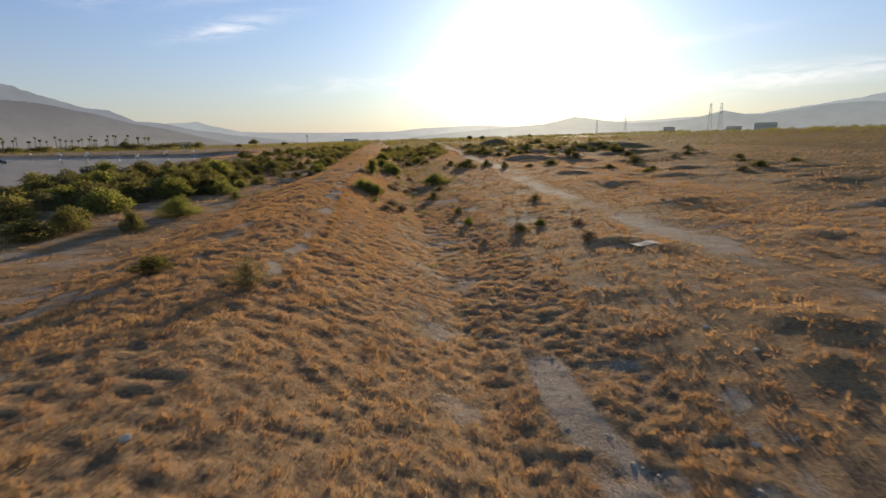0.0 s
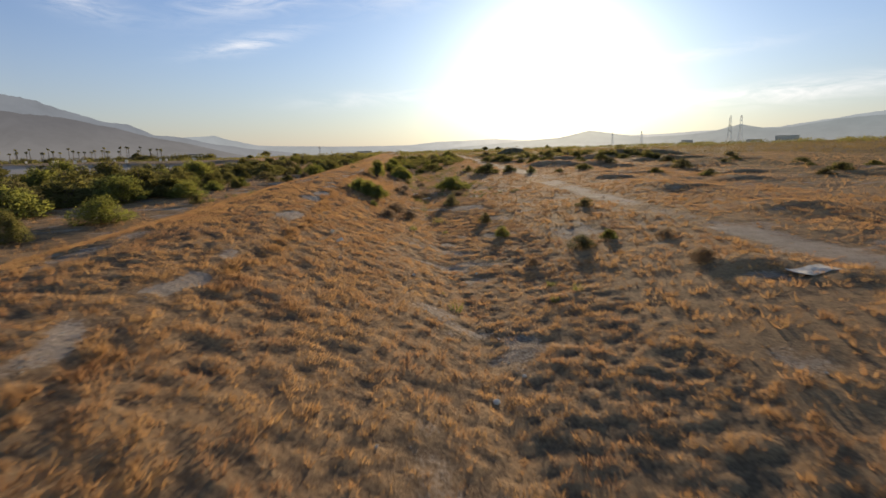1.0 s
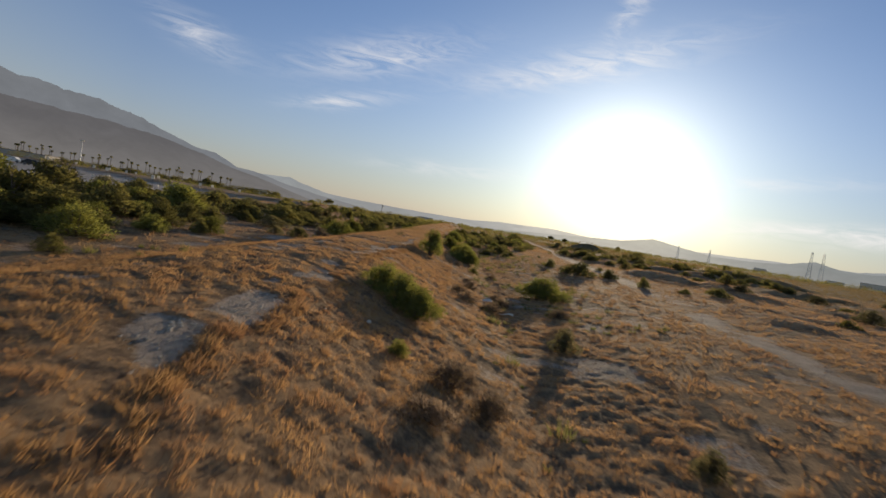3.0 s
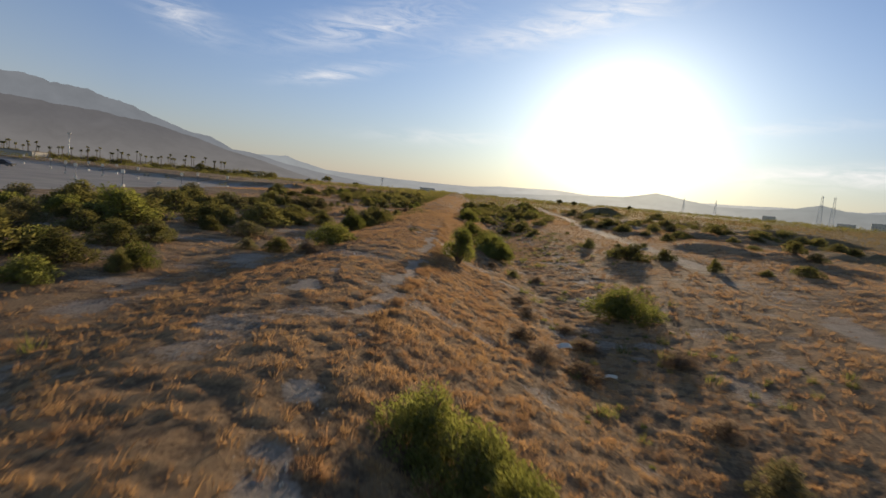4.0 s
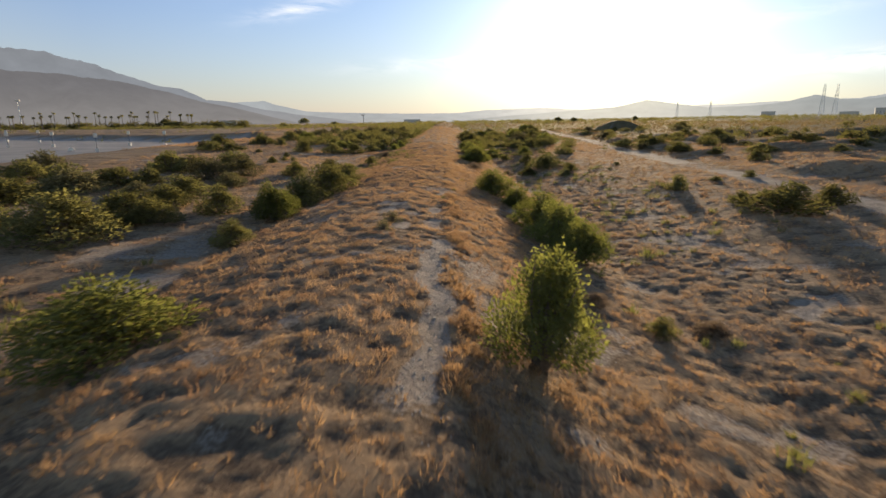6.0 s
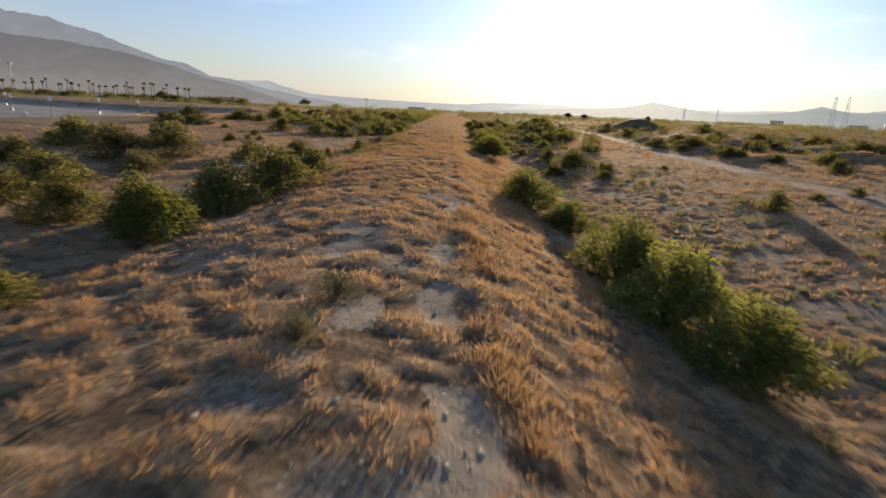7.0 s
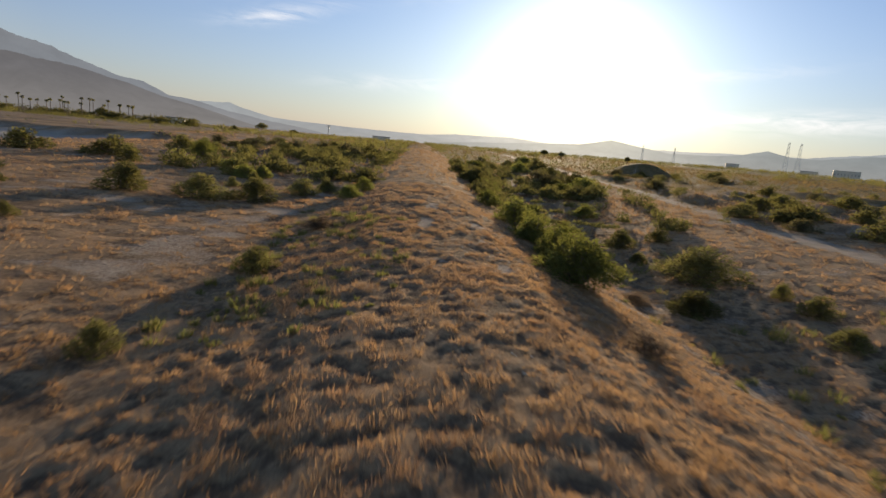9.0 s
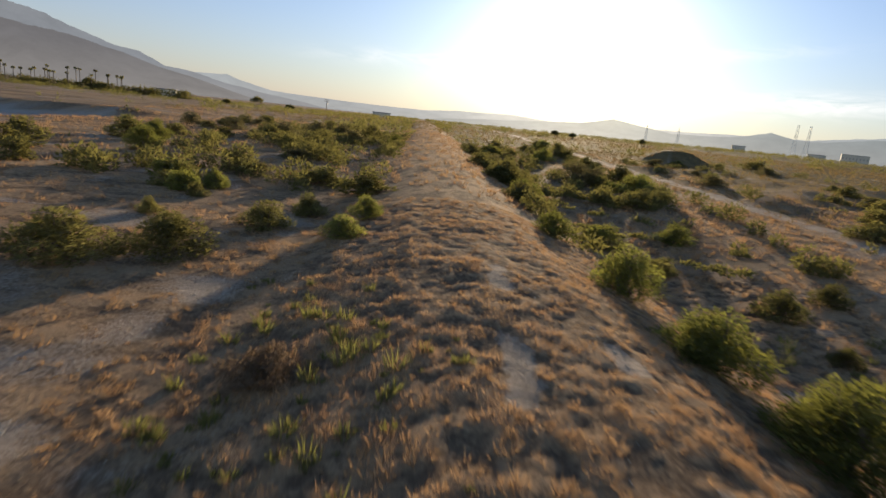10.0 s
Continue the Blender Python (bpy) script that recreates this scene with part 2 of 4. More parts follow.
def height(x, y):
    x, y = np.asarray(x, float), np.asarray(y, float)
    z = base_height(x, y)
    near = 1 - step(np.hypot(x, y - 60), 120, 420)
    hard = np.maximum(road(x, y), lot(x, y))
    rough = (layered(x, y, 7.0, 30, 2) - 0.5) * 0.20 + (layered(x, y, 1.3, 34) - 0.5) * 0.11
    z = z + rough * (0.25 + 0.75 * near) * (1 - 0.8 * hard)
    z = z + 0.05 * clump(x, y) * (1 - step(np.hypot(x, y - 60), 60, 110))
    # low hummocks east of the track
    z = z + (0.45 + 0.55 * step(y, 86, 108)) * step(layered(x, y, 5.0, 40), 0.46, 0.85) * step(x, 21, 26) * (1 - step(x, 50, 75)) * (1 - step(y, 150, 220))
    # the spoil mound
    d = np.hypot((x - MOUND[0]) / 6.8, (y - MOUND[1]) / 6.2) + (layered(x, y, 3.0, 44) - 0.5) * 0.25
    for hx, hy, reach, up in HEAPS:
        z = z + up * np.clip(1 - np.hypot(x - hx, (y - hy) * 1.2) / reach + (layered(x, y, 0.9, 49) - 0.5) * 0.5, 0, 1)
    heap = np.hypot((x - 56) / 17, (y - 140) / 7) + (layered(x, y, 5.0, 47) - 0.5) * 0.3
    return z + 3.3 * np.clip(1 - d, 0, 1) ** 0.75 + 1.7 * np.clip(1 - heap, 0, 1) ** 0.7


def ground_z(x, y):
    return float(height(np.array([x]), np.array([y]))[0])

# ---------------------------------------------------------------- materials
def material(name):
    m = bpy.data.materials.new(name)
    m.use_nodes = True
    return m, Nodes(m.node_tree)


def finish(n, colour, rough=0.9, bump=None, strength=0.4, distance=0.02, metal=0.0, specular=0.2):
    shader = n.add("ShaderNodeBsdfPrincipled")
    for socket, value in (("Base Color", colour), ("Roughness", rough), ("Metallic", metal), ("Specular IOR Level", specular)):
        if isinstance(value, (int, float)):
            shader.inputs[socket].default_value = value
        elif isinstance(value, tuple):
            shader.inputs[socket].default_value = (*value, 1.0)
        else:
            n.tree.links.new(value, shader.inputs[socket])
    if bump is not None:
        b = n.add("ShaderNodeBump", _Strength=strength, _Distance=distance)
        n.tree.links.new(bump, b.inputs["Height"])
        n.tree.links.new(b.outputs[0], shader.inputs["Normal"])
    n.add("ShaderNodeOutputMaterial", shader.outputs[0])


def ground_material():
    m, n = material("dry_ground")
    where = n.add("ShaderNodeNewGeometry").outputs["Position"]
    worn = n.add("ShaderNodeAttribute", attribute_name="bare").outputs["Fac"]
    paved = n.add("ShaderNodeAttribute", attribute_name="paved").outputs["Fac"]
    wide, mid, fine = n.noise(where, 0.12, 4), n.noise(where, 1.1, 5, 0.6), n.noise(where, 14.0, 6, 0.7)
    tufty = n.noise(where, 4.2, 5, 0.62, 0.6)
    grass = n.mix(n.ramp(mid, 0.35, 0.7), (0.21, 0.138, 0.080), (0.36, 0.24, 0.134))
    grass = n.mix(n.ramp(wide, 0.40, 0.62), grass, (0.285, 0.188, 0.105))
    grass = n.mix(n.math("MULTIPLY", n.ramp(n.noise(where, 0.5, 3), 0.55, 0.7), 0.4), grass, (0.20, 0.155, 0.098))
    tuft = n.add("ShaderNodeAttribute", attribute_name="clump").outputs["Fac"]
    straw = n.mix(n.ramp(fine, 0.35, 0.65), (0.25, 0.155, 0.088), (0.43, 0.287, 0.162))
    # litter, its colour darkened for the shade between the tufts
    shaded_litter = n.mix(n.ramp(fine, 0.38, 0.62), (0.085, 0.059, 0.044), (0.205, 0.145, 0.10))
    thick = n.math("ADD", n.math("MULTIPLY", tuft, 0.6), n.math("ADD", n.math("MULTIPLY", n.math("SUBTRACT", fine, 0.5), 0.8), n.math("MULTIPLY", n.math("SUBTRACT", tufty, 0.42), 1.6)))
    near = n.mix(n.ramp(thick, 0.12, 0.58), shaded_litter, straw)
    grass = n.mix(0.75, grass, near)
    # greyer along the northern stretch, with the same painted shade in the gaps
    north = n.ramp(n.add("ShaderNodeSeparateXYZ", where).outputs[1], 44.0, 76.0)
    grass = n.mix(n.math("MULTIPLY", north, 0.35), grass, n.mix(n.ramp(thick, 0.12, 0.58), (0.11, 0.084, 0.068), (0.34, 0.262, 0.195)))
    # past the dike the plain is overgrown with low brush
    brush = n.add("ShaderNodeAttribute", attribute_name="brush").outputs["Fac"]
    low_brush = n.mix(n.ramp(n.noise(where, 0.35, 6, 0.65), 0.35, 0.65), (0.085, 0.071, 0.038), (0.185, 0.14, 0.075))
    grass = n.mix(brush, grass, low_brush)
    soil = n.mix(n.ramp(mid, 0.3, 0.7), (0.27, 0.215, 0.172), (0.39, 0.325, 0.27))
    soil = n.mix(n.math("MULTIPLY", n.ramp(fine, 0.52, 0.68), 0.6), soil, (0.47, 0.405, 0.345))
    soil = n.mix(n.math("MULTIPLY", n.ramp(fine, 0.46, 0.34), 0.6), soil, (0.17, 0.14, 0.11))
    edge = n.math("ADD", worn, n.math("MULTIPLY", n.math("SUBTRACT", fine, 0.5), 0.9))
    colour = n.mix(n.ramp(edge, 0.35, 0.65), grass, soil)
    tar = n.mix(n.ramp(n.noise(where, 0.15, 5), 0.35, 0.65), (0.29, 0.27, 0.26), (0.36, 0.335, 0.31))
    colour = n.mix(paved, colour, tar)
    finish(n, colour, 0.95, n.math("ADD", fine, n.math("ADD", n.math("MULTIPLY", mid, 1.2), n.math("MULTIPLY", tufty, 1.3))), 0.9, 0.08, specular=0.015)
    return m


def leaf_material(name, dark, light, through, share=0.45, spread=0.35, rusty=None):
    """Leaves or blades: diffuse, with light shining through."""
    m, n = material(name)
    each = n.add("ShaderNodeNewGeometry").outputs["Random Per Island"]
    thing = n.add("ShaderNodeObjectInfo").outputs["Random"]
    where = n.add("ShaderNodeNewGeometry").outputs["Position"]
    value = n.math("ADD", n.math("MULTIPLY", each, 0.26), n.math("ADD", n.math("MULTIPLY", n.ramp(n.noise(where, 3.2, 3), 0.36, 0.64), 0.52), n.math("MULTIPLY", n.ramp(n.noise(where, 0.6, 3), 0.35, 0.65), 0.22)))
    colour = n.mix(value, dark, light)
    if rusty:
        colour = n.mix(n.math("MULTIPLY", n.ramp(n.noise(where, 0.75, 4, 0.6), 0.46, 0.64), 0.8), colour, rusty)
        # paler and greyer along the northern stretch
        north = n.ramp(n.add("ShaderNodeSeparateXYZ", where).outputs[1], 44.0, 76.0)
        colour = n.mix(n.math("MULTIPLY", north, 0.45), colour, n.mix(value, (0.25, 0.178, 0.13), (0.47, 0.36, 0.26)))
    colour = n.mix(1.0, colour, n.mix(thing, (1 - spread,) * 3, (1 + spread * 0.6,) * 3), "MULTIPLY")
    seen = n.add("ShaderNodeBsdfDiffuse", colour, 0.6)
    behind = n.add("ShaderNodeBsdfTranslucent", n.mix(1.0, colour, through, "MULTIPLY"))
    both = n.add("ShaderNodeMixShader", share, seen.outputs[0], behind.outputs[0])
    n.add("ShaderNodeOutputMaterial", both.outputs[0])
    return m


def plain_material(name, colour, rough=0.8, vary=0.25, scale=3.0, metal=0.0):
    m, n = material(name)
    where = n.add("ShaderNodeTexCoord").outputs["Object"]
    low, high = tuple(c * (1 - vary) for c in colour), tuple(min(1, c * (1 + vary)) for c in colour)
    grain = n.noise(where, scale, 5, 0.65)
    finish(n, n.mix(n.ramp(grain, 0.3, 0.7), low, high), rough, grain, 0.25, 0.01, metal)
    return m


GROUND = ground_material()
GRASS = leaf_material("dry_grass", (0.28, 0.178, 0.10), (0.56, 0.39, 0.215), (1.3, 1.1, 0.82), 0.5, rusty=(0.33, 0.205, 0.135))
BRUSH = leaf_material("brown_brush", (0.11, 0.088, 0.05), (0.25, 0.185, 0.10), (1.3, 1.15, 0.8), 0.5)
WEED = leaf_material("green_weed", (0.10, 0.096, 0.05), (0.18, 0.172, 0.08), (1.5, 1.5, 0.8), 0.5)
LEAF_DARK = leaf_material("olive_leaves", (0.092, 0.087, 0.045), (0.172, 0.158, 0.078), (1.5, 1.45, 0.8), 0.52)
LEAF_GREEN = leaf_material("green_leaves", (0.090, 0.095, 0.044), (0.185, 0.188, 0.084), (1.7, 1.65, 0.75), 0.58)
LEAF_GREY = leaf_material("grey_green_leaves", (0.085, 0.080, 0.048), (0.165, 0.150, 0.092), (1.5, 1.4, 0.95), 0.5)
LEAF_DRY = leaf_material("dry_twigs", (0.18, 0.136, 0.104), (0.33, 0.255, 0.19), (1.2, 1.1, 0.9), 0.5)
BARK = plain_material("grey_bark", (0.13, 0.10, 0.075), 0.9, 0.4, 20)
WHITE = plain_material("white_litter", (0.56, 0.51, 0.45), 0.7, 0.12, 9)
PLASTIC = leaf_material("white_plastic", (0.72, 0.69, 0.64), (0.82, 0.79, 0.74), (1.0, 1.0, 1.0), 0.5)
STONE = plain_material("pale_stone", (0.40, 0.36, 0.31), 0.9, 0.3, 12)
CONCRETE = plain_material("broken_concrete", (0.42, 0.40, 0.37), 0.9, 0.25, 8)
STEEL = plain_material("galvanised_steel", (0.48, 0.49, 0.51), 0.55, 0.12, 2, 0.3)
DARK_STEEL = plain_material("weathered_steel", (0.11, 0.11, 0.12), 0.6, 0.2, 2, 0.3)
PALM_TRUNK = plain_material("palm_trunk", (0.16, 0.12, 0.09), 0.9, 0.3, 6)
PALE_WALL = plain_material("pale_render", (0.55, 0.50, 0.44), 0.85, 0.12, 1.5)
GREY_WALL = plain_material("grey_wall", (0.30, 0.29, 0.28), 0.85, 0.15, 1.0)
ROOF = plain_material("flat_roof", (0.22, 0.20, 0.19), 0.9, 0.2, 1.0)
GLASS_DARK = plain_material("dark_window", (0.03, 0.035, 0.04), 0.15, 0.2, 1.0)


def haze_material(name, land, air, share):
    """A far slope with sunlit air painted on it: emission on the slope covers most of the land's colour."""
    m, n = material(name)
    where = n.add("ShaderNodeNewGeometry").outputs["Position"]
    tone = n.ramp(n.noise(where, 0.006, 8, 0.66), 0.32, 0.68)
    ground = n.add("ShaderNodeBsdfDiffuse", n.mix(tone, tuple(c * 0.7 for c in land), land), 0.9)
    # the painted haze glows brighter and warmer towards the sun
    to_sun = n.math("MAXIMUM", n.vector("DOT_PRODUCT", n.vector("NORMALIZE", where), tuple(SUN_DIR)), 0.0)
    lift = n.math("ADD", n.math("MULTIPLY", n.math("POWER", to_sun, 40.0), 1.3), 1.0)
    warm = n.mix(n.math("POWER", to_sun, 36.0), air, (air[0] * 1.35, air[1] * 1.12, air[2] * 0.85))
    # and is mixed paler low down, as thicker haze over the valley floor
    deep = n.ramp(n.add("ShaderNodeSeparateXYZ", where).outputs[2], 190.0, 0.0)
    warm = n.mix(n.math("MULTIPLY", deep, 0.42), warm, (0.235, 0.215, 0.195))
    painted_haze = n.add("ShaderNodeEmission", n.mix(1.0, warm, n.mix(tone, (0.90,) * 3, (1.06,) * 3), "MULTIPLY"), lift)
    both = n.add("ShaderNodeMixShader", share, ground.outputs[0], painted_haze.outputs[0])
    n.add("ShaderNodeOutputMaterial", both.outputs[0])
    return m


# ---------------------------------------------------------------- meshes
def mesh_from(name, verts, faces, mat, size=None):
    """A mesh from numpy arrays; faces all have the same number of corners."""
    me = bpy.data.meshes.new(name)
    verts, faces = np.asarray(verts, np.float32), np.asarray(faces, np.int32)
    k = faces.shape[1]
    me.vertices.add(len(verts))
    me.vertices.foreach_set("co", verts.ravel())
    me.loops.add(faces.size)
    me.loops.foreach_set("vertex_index", faces.ravel())
    me.polygons.add(len(faces))
    me.polygons.foreach_set("loop_start", np.arange(len(faces), dtype=np.int32) * k)
    me.polygons.foreach_set("loop_total", np.full(len(faces), k, np.int32))
    me.update(calc_edges=True)
    me.materials.append(mat)
    return me


def part(name, bm, mat, parent=None, label=""):
    """Links a bmesh, or a mesh, as one object under a thing."""
    if isinstance(bm, bmesh.types.BMesh):
        me = bpy.data.meshes.new(name)
        bm.to_mesh(me)
        bm.free()
        me.materials.append(mat)
    else:
        me = bm
    ob = new(name, me)
    ob.parent = parent
    return tagged(ob, label=label)


def box(bm, lo, hi):
    made = bmesh.ops.create_cube(bm, size=1.0)["verts"]
    for v in made:
        v.co = Vector([lo[i] + (v.co[i] + 0.5) * (hi[i] - lo[i]) for i in range(3)])
    return made


def tube(bm, points, radii, sides=6):
    """A tapered tube through points."""
    rings = []
    for k, p in enumerate(points):
        p = Vector(p)
        ahead = (Vector(points[min(k + 1, len(points) - 1)]) - Vector(points[max(k - 1, 0)])).normalized()
        side = ahead.orthogonal().normalized()
        other = ahead.cross(side)
        rings.append([bm.verts.new(p + (side * math.cos(a) + other * math.sin(a)) * radii[k]) for a in (math.tau * s / sides for s in range(sides))])
    for a, b in zip(rings, rings[1:]):
        for s in range(sides):
            bm.faces.new((a[s], a[(s + 1) % sides], b[(s + 1) % sides], b[s]))
    bm.faces.new(rings[-1])
    bm.faces.new(rings[0][::-1])


# ---------------------------------------------------------------- ground
def spaced(fine_lo, fine_hi, fine, lo, hi, grow=1.12):
    """Coordinates, dense between fine_lo and fine_hi and ever wider apart beyond."""
    out = list(np.arange(fine_lo, fine_hi + fine / 2, fine))
    gap = fine
    while out[-1] < hi:
        gap *= grow
        out.append(out[-1] + gap)
    gap = fine
    while out[0] > lo:
        gap *= grow
        out.insert(0, out[0] - gap)
    return np.array(out)


def overgrown(x, y):
    u = np.abs(x - crest(y))
    return np.maximum(step(y, 125, 210), step(x, 28, 60) * 0.8) * step(u, 4, 9) * step(x, -40, -28)


def grid_faces(columns, rows):
    i = (np.arange(rows - 1)[:, None] * columns + np.arange(columns - 1)[None]).ravel()
    return np.stack([i, i + 1, i + columns + 1, i + columns], 1)


def build_ground():
    """One sheet: wide cells over the plain, each cut four by four along the dike, where the tussocks show."""
    gap, cut = 0.48, 4
    x0, x1, y0, y1 = -8.64, 9.12, 4.32, 125.76
    xs, ys = spaced(x0, x1, gap, -4600, 4600, 1.05), spaced(y0, y1, gap, -900, 4800, 1.05)
    gx, gy = np.meshgrid(xs, ys)
    x, y = gx.ravel(), gy.ravel()
    wide = np.stack([x, y, height(x, y)], 1)
    faces = grid_faces(len(xs), len(ys))
    middle = wide[faces].mean(1)
    inside = (middle[:, 0] > x0) & (middle[:, 0] < x1) & (middle[:, 1] > y0) & (middle[:, 1] < y1)
    fx, fy = np.linspace(x0, x1, round((x1 - x0) / gap) * cut + 1), np.linspace(y0, y1, round((y1 - y0) / gap) * cut + 1)
    hx, hy = np.meshgrid(fx, fy)
    fine = height(hx.ravel(), hy.ravel()).reshape(hx.shape)
    # the rim follows the wide cells' straight edges
    for k in (0, -1):
        fine[k] = np.interp(fx, fx[::cut], fine[k, ::cut])
        fine[:, k] = np.interp(fy, fy[::cut], fine[::cut, k])
    dense = np.stack([hx.ravel(), hy.ravel(), fine.ravel()], 1)
    verts = np.concatenate([wide, dense])
    x, y = verts[:, 0], verts[:, 1]
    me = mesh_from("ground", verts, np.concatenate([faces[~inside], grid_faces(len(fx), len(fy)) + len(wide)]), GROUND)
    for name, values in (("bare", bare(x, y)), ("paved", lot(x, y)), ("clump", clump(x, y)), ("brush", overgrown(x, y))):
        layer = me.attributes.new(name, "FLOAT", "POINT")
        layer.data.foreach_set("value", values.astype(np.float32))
    me.polygons.foreach_set("use_smooth", np.ones(len(me.polygons), bool))
    tagged(new("ground", me), "dry grassy plain with a raised dike and bare dusty tracks", "ground", kind="structure")


build_ground()


# ---------------------------------------------------------------- grass
def blades(rng, x, y, tall, wide, count, lean, size_spread=0.45):
    """Vertices and triangles of tufts: count thin blades round each place."""
    k = len(x)
    z = height(x, y) - 0.02
    full = clump(x, y)
    h = (tall * (0.32 + 1.05 * full) * (1 + size_spread * 0.6 * rng.normal(size=k))).clip(tall * 0.35, tall * 2.0)
    a = rng.uniform(0, math.tau, (k, count))
    r = np.sqrt(rng.uniform(0, 1, (k, count))) * (h * 0.5)[:, None]
    bx, by = x[:, None] + np.cos(a) * r, y[:, None] + np.sin(a) * r
    bz = np.repeat(z[:, None], count, 1)
    long = h[:, None] * rng.uniform(0.55, 1.15, (k, count)) * (1.1 - 0.55 * r / (h * 0.5)[:, None])
    out = rng.uniform(0.15, 1.0, (k, count)) * lean
    tx = bx + np.cos(a) * long * out + rng.normal(0, 0.22, (k, count)) * long
    ty = by + np.sin(a) * long * out + rng.normal(0, 0.22, (k, count)) * long
    tz = bz + long
    f = rng.uniform(0, math.tau, (k, count))
    wx, wy = np.cos(f) * wide * 0.5, np.sin(f) * wide * 0.5
    v = np.stack([np.stack([bx - wx, by - wy, bz], -1), np.stack([bx + wx, by + wy, bz], -1), np.stack([tx, ty, tz], -1)], 2).reshape(-1, 3)
    return v, np.arange(len(v), dtype=np.int32).reshape(-1, 3)


def scatter(rng, x0, x1, y0, y1, per, tufted):
    k = int((x1 - x0) * (y1 - y0) * per)
    y = rng.uniform(y0, y1, k)
    x = rng.uniform(x0, x1, k) + crest(y)
    slope = step(x - crest(y), 1.2, 2.2) * (1 - step(x - crest(y), 5.0, 7.0))
    mat = np.maximum(0.55 + 0.45 * step(layered(x, y, 1.5, 50, 2), 0.26, 0.38), slope)
    thick = mat * np.maximum(0.2 + 0.8 * step(clump(x, y), 0.25, 0.7), 0.8 * slope)
    if not tufted:
        thick = 0.35 + 0.65 * mat
    keep = rng.uniform(0, 1, k) > 1 - (1 - 0.93 * bare(x, y)) * thick
    return x[keep], y[keep]


def grass_sheet(name, label, seed, bands, mat, tufted=True):
    rng = np.random.RandomState(seed)
    verts, faces, n = [], [], 0
    for x0, x1, y0, y1, per, tall, wide, count in bands:
        x, y = scatter(rng, x0, x1, y0, y1, per, tufted)
        v, f = blades(rng, x, y, tall, wide, count, 0.95)
        verts.append(v), faces.append(f + n)
        n += len(v)
    ob = new(name, mesh_from(name, np.concatenate(verts), np.concatenate(faces), mat))
    return tagged(ob, label, "grass", kind="stuff")


GRASS_BANDS = [
    (-7.5, 12, 4, 62, 46, 0.105, 0.017, 10),
    (-7.5, 10, 62, 128, 44, 0.10, 0.016, 10),
    (-4, 5, 10, 44, 40, 0.10, 0.014, 8),
    (1.4, 4.6, 44, 112, 60, 0.105, 0.015, 8),
    (-12, -6, 88, 124, 20, 0.09, 0.016, 8),
    (-5, 2, 66, 86, 30, 0.09, 0.013, 8),
    (-4.5, 2, 86, 118, 52, 0.10, 0.014, 8),
    (-26, -7.5, 15, 130, 9, 0.14, 0.028, 7),
    (12, 36, 8, 62, 15, 0.15, 0.03, 8),
    (10, 42, 62, 150, 9, 0.17, 0.036, 8),
    (-45, 34, 130, 215, 2.4, 0.24, 0.06, 7),
    (36, 90, 10, 130, 2.6, 0.19, 0.065, 5),
]
# coarse brown brush over the far plain
BRUSH_BANDS = [
    (24, 60, 130, 230, 1.3, 0.30, 0.10, 5),
    (88, 190, 10, 150, 0.5, 0.30, 0.13, 5),
    (60, 260, 130, 300, 0.4, 0.36, 0.15, 4),
    (-60, 120, 215, 420, 0.25, 0.45, 0.22, 4),
]
# thin straw and stubble between the tufts
STUBBLE_BANDS = [
    (-6.0, 9, 4, 64, 18, 0.06, 0.015, 3),
    (-12, 6, 64, 122, 18, 0.06, 0.015, 3),
]
grass_sheet("dry_grass", "golden-brown dry grass tufts covering the dike and plain", 3, GRASS_BANDS, GRASS)

grass_sheet("brown_brush", "coarse olive-brown brush over the far plain", 5, BRUSH_BANDS, BRUSH, False)


def grass_lip():
    """Taller grass that overhangs the footpath's east edge."""
    rng = np.random.RandomState(6)
    y = rng.uniform(14, 84, 1900)
    x = path_x(y) + np.interp(y, [14, 24, 29, 34, 38, 84], [0.45, 0.6, 0.75, 0.75, 0.6, 0.5]) + 0.12 * np.sin(y * 1.3) + 0.08 * np.sin(y * 3.1) + rng.normal(0, 0.10, len(y))
    keep = layered(x, y, 2.6, 52, 2) > 0.36
    v, f = blades(rng, x[keep], y[keep], 0.13, 0.02, 18, 1.2)
    tagged(new("path_edge_grass", mesh_from("path_edge_grass", v, f, GRASS)), "taller golden grass overhanging the footpath's edge", "grass", kind="stuff")


grass_lip()
grass_sheet("straw_stubble", "short broken straw between the grass tufts", 4, STUBBLE_BANDS, GRASS, False)


